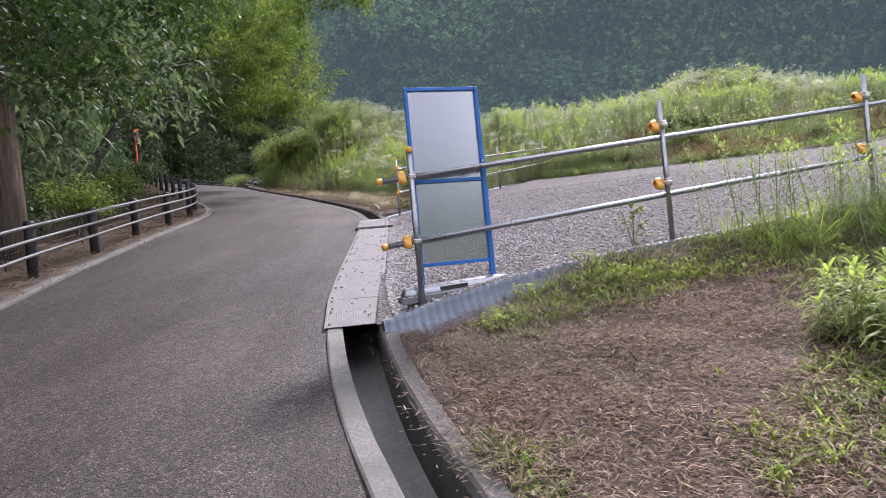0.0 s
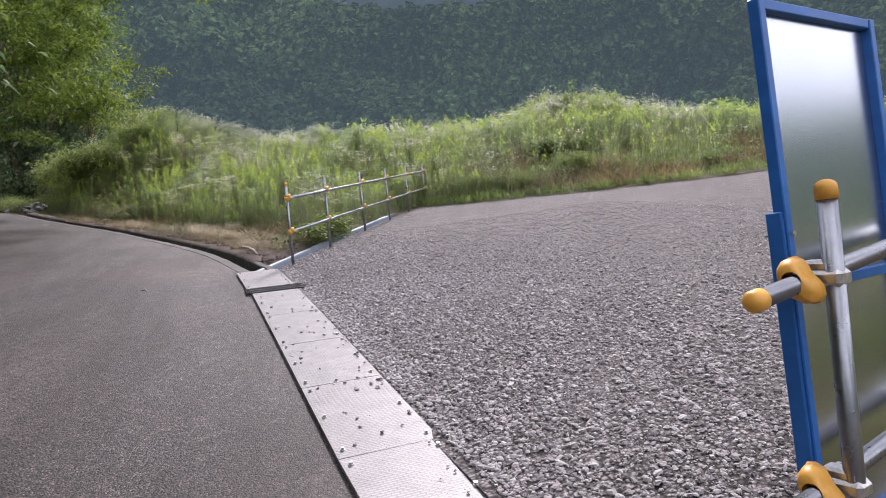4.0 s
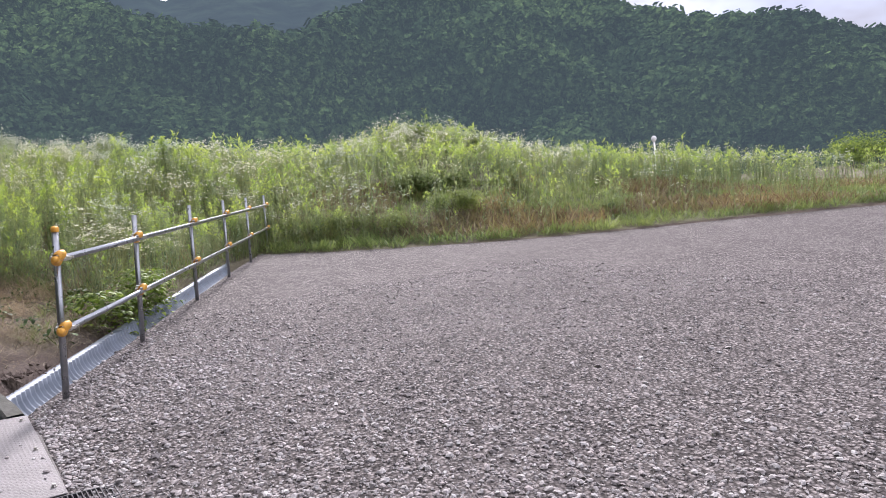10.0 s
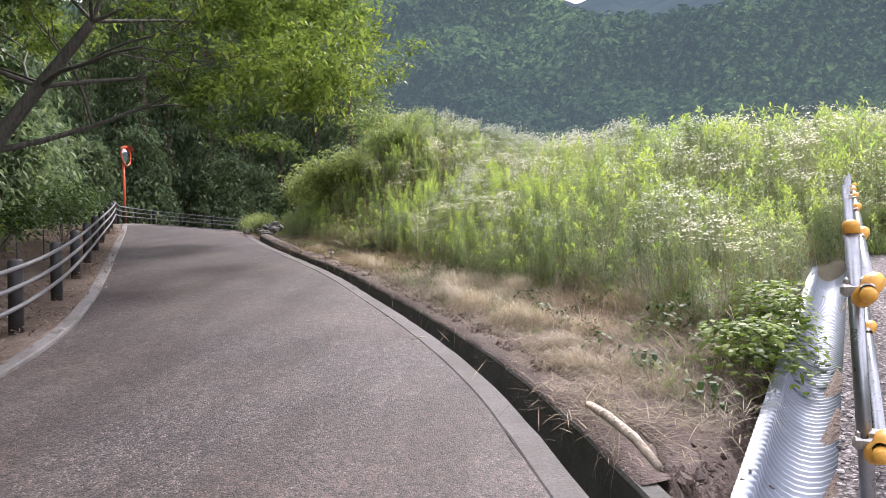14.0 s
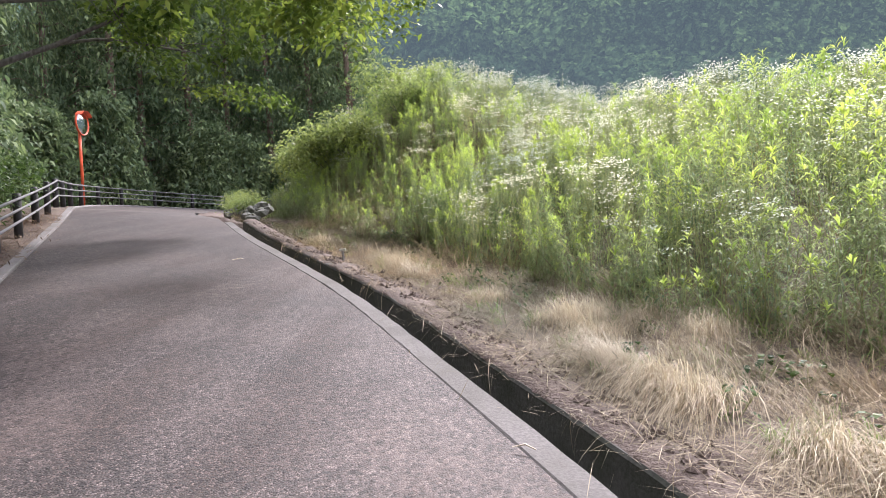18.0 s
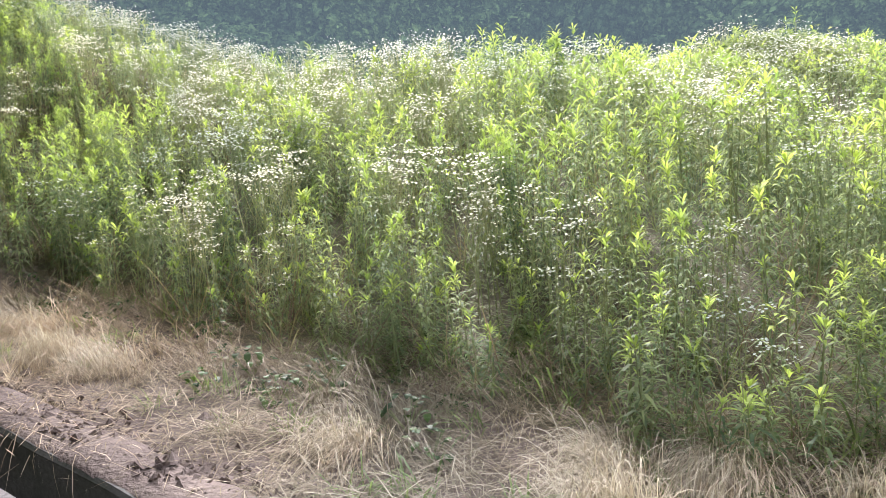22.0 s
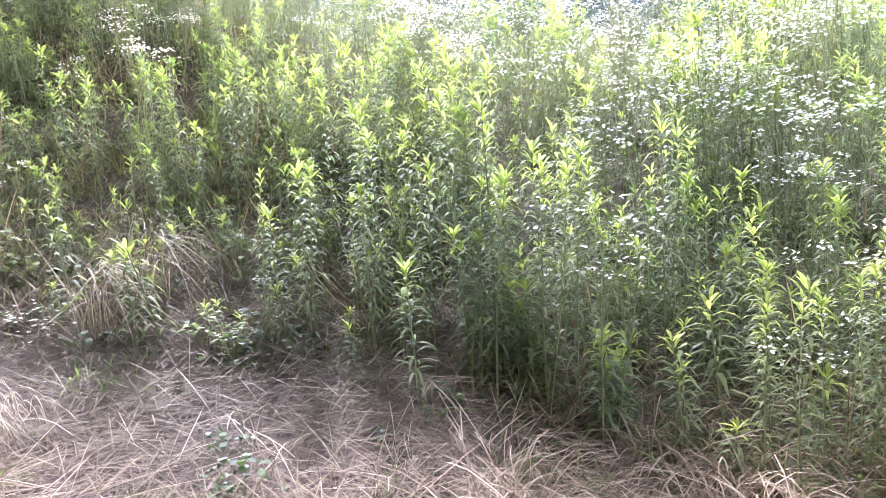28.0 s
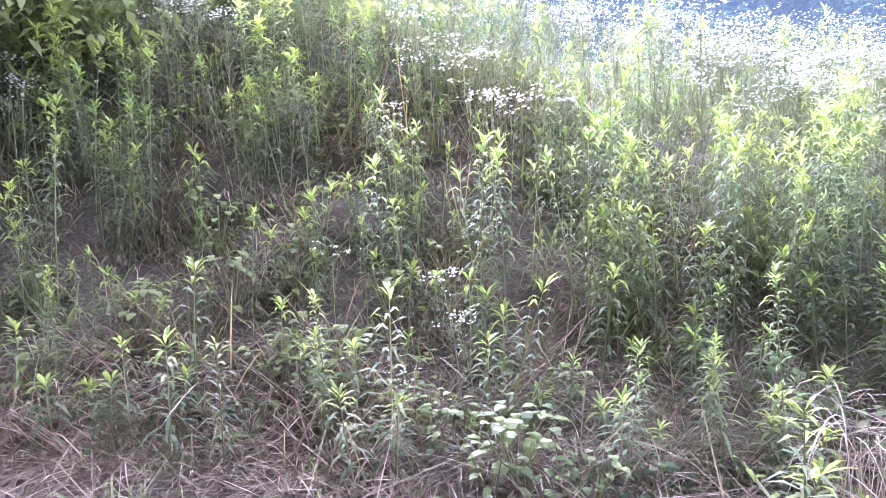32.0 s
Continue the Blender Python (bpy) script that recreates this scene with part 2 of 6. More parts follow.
def gravel_mat():
    m, t, p = nodes_of("gravel_bed")
    v = coords(t)
    vo = t.nodes.new("ShaderNodeTexVoronoi")
    vo.inputs["Scale"].default_value = 46.0
    vo.inputs["Randomness"].default_value = 1.0
    warp = mix_of(t, v, noise_of(t, v, 14.0, 2.0), 0.03, "ADD")
    t.links.new(warp, vo.inputs["Vector"])
    stone = ramp_of(t, vo.outputs["Color"], (0.2, (0.085, 0.076, 0.074)), (0.5, (0.19, 0.172, 0.167)), (0.8, (0.36, 0.33, 0.32)))
    # Shade between the stones, painted as cells darkening towards their edges.
    gap = ramp_of(t, vo.outputs["Distance"], (0.2, (1, 1, 1)), (0.72, (0.15, 0.142, 0.139)))
    c = mix_of(t, stone, gap, 1.0, "MULTIPLY")
    sand = ramp_of(t, noise_of(t, v, 0.9, 5.0, 0.65), (0.45, (0, 0, 0)), (0.72, (0.35, 0.35, 0.35)))
    c = mix_of(t, c, (0.17, 0.154, 0.148), sand)
    c = mix_of(t, c, ramp_of(t, noise_of(t, v, 7.0, 5.0, 0.75), (0.34, (0.76, 0.74, 0.735)), (0.6, (1.22, 1.2, 1.19))), 1.0, "MULTIPLY")
    t.links.new(c, p.inputs["Base Color"])
    p.inputs["Roughness"].default_value = 0.9
    p.inputs["Specular IOR Level"].default_value = 0.2
    bump_of(t, p, vo.outputs["Distance"], 0.7, -0.009)
    return m


def stones_mat():
    m, t, p = nodes_of("loose_stone")
    geo = t.nodes.new("ShaderNodeNewGeometry")
    c = ramp_of(t, geo.outputs["Random Per Island"], (0.0, (0.17, 0.156, 0.154)), (0.22, (0.28, 0.254, 0.248)), (0.4, (0.31, 0.295, 0.288)), (0.6, (0.39, 0.347, 0.334)), (0.8, (0.4, 0.38, 0.372)), (0.93, (0.46, 0.43, 0.418)), (1.0, (0.53, 0.51, 0.5)))
    c = mix_of(t, c, ramp_of(t, noise_of(t, coords(t), 120.0, 3.0), (0.3, (0.85, 0.85, 0.85)), (0.7, (1.12, 1.12, 1.12))), 1.0, "MULTIPLY")
    t.links.new(c, p.inputs["Base Color"])
    p.inputs["Roughness"].default_value = 0.95
    p.inputs["Specular IOR Level"].default_value = 0.15
    return m


def tread_mat():
    """Galvanised chequer plate: rows of short raised bars."""
    m, t, p = nodes_of("tread_plate")
    v = coords(t)
    br = t.nodes.new("ShaderNodeTexBrick")
    br.inputs["Scale"].default_value = 1.0
    br.inputs["Brick Width"].default_value, br.inputs["Row Height"].default_value = 0.042, 0.021
    br.inputs["Mortar Size"].default_value, br.inputs["Mortar Smooth"].default_value = 0.007, 0.4
    br.inputs["Color1"].default_value = br.inputs["Color2"].default_value = (1, 1, 1, 1)
    br.inputs["Mortar"].default_value = (0, 0, 0, 1)
    t.links.new(v, br.inputs["Vector"])
    n = noise_of(t, v, 5.0, 6.0, 0.65)
    c = ramp_of(t, n, (0.3, (0.185, 0.174, 0.174)), (0.7, (0.265, 0.249, 0.249)))
    c = mix_of(t, c, ramp_of(t, br.outputs[0], (0, (0.84, 0.84, 0.84)), (1, (1.06, 1.06, 1.06))), 1.0, "MULTIPLY")
    t.links.new(c, p.inputs["Base Color"])
    p.inputs["Metallic"].default_value, p.inputs["Roughness"].default_value = 0.3, 0.55
    bump_of(t, p, br.outputs[0], 0.7, 0.003)
    return m


def bark_mat(name, dark, light):
    return surface(name, dark, light, 22.0, 2.0, 0.9, 0.0, 0.9, 0.03, (0.1, 0.1, 0.08), 0.5, (1, 1, 0.12))


ASPHALT, ASPHALT_OLD, GRAVEL, STONES, TREAD = asphalt_mat("asphalt", (0.073, 0.06, 0.056), 0.5), asphalt_mat("older_asphalt", (0.095, 0.079, 0.073), 0.7), gravel_mat(), stones_mat(), tread_mat()
CONCRETE = surface("old_concrete", (0.111, 0.104, 0.098), (0.212, 0.200, 0.191), 55.0, 2.2, 0.88, 0, 0.5, 0.006, (0.093, 0.089, 0.076), 0.75)
CONCRETE_DUSTY = surface("dusty_concrete", (0.075, 0.068, 0.063), (0.14, 0.128, 0.12), 55.0, 2.2, 0.88, 0, 0.5, 0.006, (0.07, 0.065, 0.055), 0.75)
CONCRETE_DARK = surface("dark_concrete", (0.043, 0.043, 0.036), (0.085, 0.083, 0.072), 40.0, 3.0, 0.8, 0, 0.5, 0.006, (0.025, 0.030, 0.017), 0.7)
SILT = surface("wet_silt", (0.1, 0.1, 0.09), (0.17, 0.165, 0.155), 30.0, 2.5, 0.45, 0, 0.3, 0.005, (0.06, 0.06, 0.055), 0.6)
SOIL = surface("verge_soil", (0.068, 0.049, 0.041), (0.145, 0.111, 0.092), 35.0, 1.5, 0.95, 0, 0.9, 0.02, (0.204, 0.162, 0.132), 0.5)
TURF = surface("weed_floor", (0.09, 0.08, 0.05), (0.17, 0.15, 0.095), 30.0, 1.2, 0.95, 0, 0.9, 0.03, (0.1, 0.08, 0.05), 0.6)
LITTER = surface("forest_litter", (0.04, 0.03, 0.022), (0.14, 0.103, 0.076), 45.0, 1.6, 0.95, 0, 1.0, 0.02, (0.16, 0.12, 0.09), 0.5)
PIPE = plain("galvanised_pipe", (0.3, 0.31, 0.325), 0.3, 0.9, 0.1, 40.0)
PIPE_OLD = plain("weathered_rail_pipe", (0.15, 0.15, 0.153), 0.5, 0.25, 0.2, 14.0)
CORRUGATED = plain("corrugated_zinc", (0.165, 0.19, 0.225), 0.55, 0.4, 0.16, 6.0)
BLUE = plain("blue_paint", (0.02, 0.13, 0.42), 0.45, 0.0, 0.18, 12.0)
SHEET = plain("bare_steel_sheet", (0.52, 0.54, 0.565), 0.24, 1.0, 0.04, 1.2)
YELLOW = plain("yellow_plastic", (0.72, 0.36, 0.05), 0.45, 0.0, 0.12, 30.0)
CLAMP = plain("zinc_clamp", (0.55, 0.53, 0.5), 0.35, 0.85, 0.25, 60.0)
BLACK_POST = plain("dark_brown_post", (0.022, 0.02, 0.019), 0.6, 0.0, 0.3, 10.0)
ORANGE = plain("orange_red_paint", (0.62, 0.09, 0.03), 0.45, 0.0, 0.15, 8.0)
MIRROR = plain("mirror_face", (0.9, 0.9, 0.9), 0.12, 1.0, 0.02, 4.0)
WIRE = plain("rusty_wire", (0.12, 0.06, 0.035), 0.7, 0.3, 0.3, 60.0)
GRATE = plain("steel_grating", (0.06, 0.06, 0.063), 0.55, 0.6, 0.25, 20.0)
WHITE_PAINT = plain("white_enamel", (0.78, 0.78, 0.78), 0.4, 0.0, 0.06, 8.0)
ROCK = surface("wall_stone", (0.08, 0.078, 0.068), (0.19, 0.184, 0.164), 18.0, 2.5, 0.92, 0, 0.8, 0.02, (0.07, 0.085, 0.045), 0.7)
BARK_CEDAR = bark_mat("cedar_bark", (0.06, 0.04, 0.028), (0.2, 0.14, 0.1))
BARK_GREY = bark_mat("grey_bark", (0.05, 0.045, 0.04), (0.16, 0.145, 0.125))
DRY_WOOD = bark_mat("dry_wood", (0.35, 0.28, 0.2), (0.55, 0.47, 0.37))
GOLDENROD = foliage("goldenrod_leaf", (0.13, 0.185, 0.1), (0.22, 0.28, 0.15), (0.36, 0.42, 0.22), through_light=0.6, big=0.8)
GOLDENTIP = foliage("young_leaf", (0.28, 0.38, 0.085), (0.46, 0.56, 0.14), through_light=0.58, big=0.8)
STEM = foliage("weed_stem", (0.24, 0.28, 0.13), (0.36, 0.37, 0.19), through_light=0.25)
FLEALEAF = foliage("fleabane_leaf", (0.18, 0.22, 0.13), (0.31, 0.34, 0.19), through_light=0.52, big=0.8)
HILLLEAF = foliage("vine_leaf", (0.16, 0.2, 0.085), (0.23, 0.28, 0.1), (0.32, 0.37, 0.13), through_light=0.55)
PETAL = foliage("white_petal", (0.55, 0.55, 0.5), (0.74, 0.74, 0.7), through_light=0.5)
STRAW = foliage("dry_straw", (0.21, 0.155, 0.115), (0.37, 0.29, 0.215), (0.58, 0.49, 0.39), through_light=0.3, rough=0.7)
BROWN_GRASS = foliage("brown_grass", (0.045, 0.031, 0.027), (0.14, 0.085, 0.07), (0.13, 0.092, 0.062), (0.22, 0.138, 0.115), (0.36, 0.285, 0.225), through_light=0.2, rough=0.75)
BLEACHED = foliage("bleached_grass", (0.32, 0.25, 0.2), (0.48, 0.4, 0.325), (0.68, 0.6, 0.5), through_light=0.35, rough=0.6)
DEADGRASS = foliage("dead_stalk", (0.078, 0.059, 0.036), (0.165, 0.13, 0.08), (0.285, 0.235, 0.155), through_light=0.2, rough=0.75)
GRASS = foliage("green_grass", (0.13, 0.18, 0.07), (0.21, 0.27, 0.095), (0.31, 0.36, 0.14))
BROADLEAF = foliage("broad_leaf", (0.026, 0.055, 0.016), (0.05, 0.09, 0.021), (0.085, 0.14, 0.03), through_light=0.35)
LIGHTLEAF = foliage("light_leaf", (0.09, 0.14, 0.03), (0.17, 0.24, 0.048), (0.29, 0.36, 0.075), through_light=0.5)
MOUNDLEAF = foliage("mound_leaf", (0.17, 0.22, 0.1), (0.26, 0.31, 0.135), (0.36, 0.4, 0.18), through_light=0.5)
RUSSET = foliage("russet_grass", (0.13, 0.085, 0.06), (0.26, 0.18, 0.13), (0.34, 0.28, 0.16), (0.27, 0.25, 0.12), through_light=0.3, rough=0.75)
CEDAR = foliage("cedar_needles", (0.08, 0.12, 0.073), (0.138, 0.192, 0.104), (0.22, 0.285, 0.148), through_light=0.42, rough=0.7)
# Both glow to imitate haze; the far ridge is almost all glow.
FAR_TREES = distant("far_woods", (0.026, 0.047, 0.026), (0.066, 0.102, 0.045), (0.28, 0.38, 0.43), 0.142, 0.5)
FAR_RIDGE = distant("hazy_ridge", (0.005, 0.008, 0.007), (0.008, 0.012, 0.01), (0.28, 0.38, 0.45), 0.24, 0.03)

# ---------------------------------------------------------------- mesh tools
rng = np.random.default_rng(7)


def mesh_obj(name, verts, tris, mats, mi=None, parent=None, smooth=False):
    verts, tris = np.asarray(verts, np.float32).reshape(-1, 3), np.asarray(tris, np.int32).reshape(-1, 3)
    me = bpy.data.meshes.new(name)
    me.vertices.add(len(verts))
    me.vertices.foreach_set("co", verts.ravel())
    me.loops.add(tris.size)
    me.loops.foreach_set("vertex_index", tris.ravel())
    me.polygons.add(len(tris))
    me.polygons.foreach_set("loop_start", np.arange(len(tris), dtype=np.int32) * 3)
    for m in mats if isinstance(mats, (list, tuple)) else [mats]:
        me.materials.append(m)
    if mi is not None:
        me.polygons.foreach_set("material_index", np.asarray(mi, np.int32))
    me.polygons.foreach_set("use_smooth", np.full(len(tris), bool(smooth)))
    me.update(calc_edges=True)
    me.validate()
    ob = new(name, me)
    ob.parent = parent
    return ob


def quads(q):
    q = np.asarray(q, int).reshape(-1, 4)
    return np.concatenate([q[:, [0, 1, 2]], q[:, [0, 2, 3]]])


def grid_faces(nu, nv, close_v=False):
    i, j = np.meshgrid(np.arange(nu - 1), np.arange(nv if close_v else nv - 1), indexing="ij")
    k = (j + 1) % nv
    return quads(np.stack([i * nv + j, (i + 1) * nv + j, (i + 1) * nv + k, i * nv + k], -1))


def tube(points, radii, sides=8, caps=True):
    """A tapered tube along points."""
    p = np.asarray(points, float)
    r = np.broadcast_to(np.asarray(radii, float), (len(p),))
    d = np.gradient(p, axis=0)
    d /= np.linalg.norm(d, axis=1, keepdims=True) + 1e-9
    ref = np.array([0, 0, 1.0]) if abs(d[0][2]) < 0.9 else np.array([1.0, 0, 0])
    a = np.cross(d, ref)
    a /= np.linalg.norm(a, axis=1, keepdims=True) + 1e-9
    b = np.cross(d, a)
    w = np.linspace(0, 2 * np.pi, sides, endpoint=False)
    v = p[:, None] + r[:, None, None] * (np.cos(w)[None, :, None] * a[:, None] + np.sin(w)[None, :, None] * b[:, None])
    f = grid_faces(len(p), sides, True)
    v = v.reshape(-1, 3)
    if caps:
        n = len(v)
        v = np.concatenate([v, p[[0, -1]]])
        k = np.arange(sides)
        f = np.concatenate([f, np.stack([np.full(sides, n), k, (k + 1) % sides], -1), np.stack([np.full(sides, n + 1), n - sides + (k + 1) % sides, n - sides + k], -1)])
    return v, f


def join(*pieces):
    vs, fs, n = [], [], 0
    for v, f in pieces:
        v = np.asarray(v, float).reshape(-1, 3)
        vs.append(v)
        fs.append(np.asarray(f, int) + n)
        n += len(v)
    return np.concatenate(vs), np.concatenate(fs)


def box(size, centre=(0, 0, 0), bevel=0.004, turn=None):
    """A box with bevelled edges."""
    bm = bmesh.new()
    bmesh.ops.create_cube(bm, size=1.0)
    for v in bm.verts:
        v.co = Vector((v.co.x * size[0], v.co.y * size[1], v.co.z * size[2]))
    if bevel:
        bmesh.ops.bevel(bm, geom=bm.edges[:], offset=min(bevel, 0.45 * min(size)), segments=1, affect="EDGES")
    bmesh.ops.triangulate(bm, faces=bm.faces[:])
    v = np.array([list(q.co) for q in bm.verts])
    bm.verts.index_update()
    f = np.array([[q.index for q in fc.verts] for fc in bm.faces])
    bm.free()
    if turn is not None:
        v = v @ np.array(turn.to_3x3()).T
    return v + np.asarray(centre, float), f


def sweep(path, profile, frames=None):
    """A cross-section (offset to the right, height) carried along a path of x, y, z."""
    p = np.asarray(path, float)
    d = np.gradient(p[:, :2], axis=0)
    d /= np.linalg.norm(d, axis=1, keepdims=True)
    right = np.stack([d[:, 1], -d[:, 0], 0 * d[:, 0]], -1)
    q = np.asarray(profile, float)
    v = p[:, None] + q[None, :, :1] * right[:, None] + np.array([0, 0, 1.0]) * q[None, :, 1:]
    return v.reshape(-1, 3), grid_faces(len(p), len(q))


def thing(name, label, category, group="", kind="", at=(0, 0, 0)):
    e = new(name)
    e.location = at
    return tagged(e, label, category, group, kind)


def resample(points, step):
    p = np.asarray(points, float)
    for _ in range(2):
        a, b = 0.75 * p[:-1] + 0.25 * p[1:], 0.25 * p[:-1] + 0.75 * p[1:]
        p = np.concatenate([p[:1], np.stack([a, b], 1).reshape(-1, p.shape[1]), p[-1:]])
    s = np.concatenate([[0], np.cumsum(np.linalg.norm(np.diff(p, axis=0), axis=1))])
    u = np.arange(0, s[-1], step)
    return np.stack([np.interp(u, s, p[:, k]) for k in range(p.shape[1])], -1)

# ---------------------------------------------------------------- plan
RIGHT = np.array([(3.2, -10), (1.6, -4), (0.55, 0), (-0.38, 2.76), (-0.72, 3.92), (-1.0, 5.3), (-1.15, 6.35), (-1.25, 7.5), (-1.42, 9.9), (-1.63, 12.7), (-1.74, 14.3), (-2.11, 15.85), (-2.42, 17.1), (-3.06, 18.85), (-4.06, 21.05), (-5.21, 23.5), (-6.5, 25.7), (-8.3, 28.6), (-9.95, 31.6), (-11.9, 34.8), (-13.7, 38), (-14.0, 41.5), (-11.5, 45), (-6, 47.5)])
LEFT = np.array([(-0.8, -10), (-2.4, -4), (-3.5, 0), (-4.25, 4), (-4.6, 6.8), (-4.9, 8.3), (-5.1, 10), (-5.55, 13.3), (-5.75, 15.8), (-6.25, 17.8), (-7.1, 19.7), (-8.55, 22.4), (-10.6, 26.1), (-12.4, 29.4), (-13.7, 31.7), (-15.9, 35.5), (-17.3, 38.5), (-18.1, 42.5), (-16.2, 47), (-11, 51), (-5, 53)])
P_POSTS = np.array([(-0.2, 5.34), (2.09, 6.03), (4.38, 6.72)])
Q_POSTS = np.array([(-0.98, 14.6), (-0.2, 16.12), (0.8, 18.07), (1.74, 19.88), (2.7, 21.75), (3.7, 23.65)])
LOT_NEAR = np.array([(-0.56, 5.14), (2.09, 5.92), (4.4, 6.62), (12, 7.2), (34, 6.0)])
LOT_FAR = np.array([(-1.3, 14.25), (-1.08, 14.68), (3.27, 22.98), (5.5, 20.9), (8.7, 19.2), (13, 18.0), (17.5, 16.6), (34, 12.0)])


def road_z(x, y):
    x, y = np.asarray(x, float), np.asarray(y, float)
    yc = np.minimum(y, 32.0)
    z = 0.063 - 0.014 * x + 0.1452 * yc - 0.0031 * x * yc - 0.0009 * yc * yc + 0.0008 * x * x
    return z + 0.035 * np.clip(y - 32, 0, 4) + 0.045 * np.clip(y - 36, 0, 40)


RIGHT_S, LEFT_S = resample(RIGHT, 0.15), resample(LEFT, 0.15)


def plate_x(y):
    """The far edge of the covered gutter."""
    return np.interp(y, RIGHT_S[:, 1][RIGHT_S[:, 1] < 36], RIGHT_S[:, 0][RIGHT_S[:, 1] < 36]) + 0.55


def lot_z(x, y):
    z = 0.5482 + 0.0484 * x + 0.1152 * y
    d = np.maximum(x - plate_x(np.clip(y, 5, 14.3)), 0)
    corner = np.interp(y, [5.3, 7.0, 14.2], [-0.22, -0.2, -0.07])
    return z + corner * np.exp(-d / 0.9) + 0.012 * np.sin(1.3 * x + 0.7 * y) * np.sin(0.9 * y - 0.5 * x)


def inside(px, py, poly):
    hit = np.zeros(px.shape, bool)
    for (x0, y0), (x1, y1) in zip(poly, np.roll(poly, -1, axis=0)):
        if y0 != y1:
            hit ^= ((y0 > py) != (y1 > py)) & (px < (x1 - x0) * (py - y0) / (y1 - y0) + x0)
    return hit


def nearest(px, py, line):
    """Distance to a line, and the index of its nearest point."""
    best, idx = np.full(px.shape, 1e9), np.zeros(px.shape, int)
    for i, (x, y) in enumerate(line):
        d = (px - x) ** 2 + (py - y) ** 2
        m = d < best
        best[m], idx[m] = d[m], i
    return np.sqrt(best), idx


def smooth(a):
    a = np.clip(a, 0, 1)
    return a * a * (3 - 2 * a)


ROAD_POLY = np.concatenate([LEFT_S[::3], RIGHT_S[::-3]])
LOT_POLY = np.concatenate([LOT_NEAR, LOT_FAR[::-1]])
LOT_LINE = resample(LOT_FAR, 0.3)
R_LINE, L_LINE = RIGHT_S[::2], LEFT_S[::2]
R_Z, L_Z = road_z(*R_LINE.T), road_z(*L_LINE.T)


def lumps(x, y):
    return 0.5 * np.sin(0.9 * x + 0.35 * y) * np.sin(0.7 * y - 0.3 * x) + 0.3 * np.sin(2.1 * x - 1.3 * y + 1) + 0.2 * np.sin(3.7 * y + 1.9 * x)


def survey(x, y):
    """Ground height and zone: 0 soil verge, 1 weed slope, 2 forest litter, 3 brown verge."""
    x, y = np.asarray(x, float), np.asarray(y, float)
    dr, ir = nearest(x, y, R_LINE)
    dl, il = nearest(x, y, L_LINE)
    dq, _ = nearest(x, y, LOT_LINE)
    road, lot = inside(x, y, ROAD_POLY), inside(x, y, LOT_POLY)
    ze, zl = R_Z[ir], L_Z[il]
    left = dl < dr
    # the slope on the right
    near = dr.clip(0, 30)
    plane = 0.5482 + 0.0484 * x + 0.1152 * np.minimum(y, 45)
    w = np.exp(-near / 4.0)
    base = ze * w + plane * (1 - w)
    edge = np.minimum(dr - 1.5, dq - 0.3)
    top = 1.55 * smooth(edge / 8.5) * np.interp(x, [-20, 5, 13, 24, 40], [1, 1, 0.72, 0.12, 0.05])
    top += 3.1 * np.exp(-(((x + 6.5) / 5.5) ** 2 + ((y - 38.5) / 6) ** 2)) * smooth((dr - 1.0) / 6)
    top += 1.4 * np.exp(-(((x - 14) / 3.5) ** 2 + ((y - 32.5) / 4) ** 2))
    top -= 0.22 * np.clip(y - 48, 0, 40)
    z = base + 0.05 + top + 0.06 * lumps(x, y) * np.clip(edge, 0, 1)
    zone = np.where(dr < 2.3 + 0.4 * lumps(x * 0.8, y * 0.8), 0, 1)
    south = ~lot & (y < np.interp(x, LOT_NEAR[:, 0], LOT_NEAR[:, 1])) & (x > -1.6)
    zb = ze + 0.04 + 0.105 * np.clip(dr - 0.55, 0, 12) + 0.02 * lumps(2 * x, 2 * y)
    z, zone = np.where(south, zb, z), np.where(south, 3, zone)
    # the trench of the corrugated drain beside the fences
    z = np.where(~lot & (dq > 0.04) & (dq < 0.58) & (x < 3.8) & (y > 13.8), np.minimum(z, lot_z(x, y) - 0.34), z)
    dp = -((y - 5.34) * 0.957 - (x + 0.2) * 0.289)
    filled = smooth((x - 0.25) / 1.1)
    bank = lot_z(x, y + 0.3) - 0.26 + 0.2 * filled
    z = np.where(south & (dp > 0.04) & (x > -0.45), np.maximum(np.where(dp < 0.5, np.minimum(z, bank), z), bank - 0.34 * np.clip(dp - 0.3, 0, 9)), z)
    # the left side falls away into the wood
    fall = 0.03 - 0.3 * np.clip(dl - 2.2, 0, 22) + 0.03 * lumps(1.5 * x, 1.5 * y)
    z, zone = np.where(left, zl + fall, z), np.where(left, 2, zone)
    z = np.where(lot, lot_z(x, y) - 0.3, z)
    z = np.where(road, road_z(x, y) - 0.4, z)
    gut = ~road & ~left & (dr < np.where((y > 4.9) & (y < 14.6), 0.85, 0.58)) & (y < 31.4)
    z = np.where(gut, ze - 0.8, z)
    return z, np.where(lot | road | gut, 0, zone), dr, dq, dl, road | lot | gut


def steps(*spans):
    return np.unique(np.round(np.concatenate([np.arange(a, b, s) for a, b, s in spans]), 3))


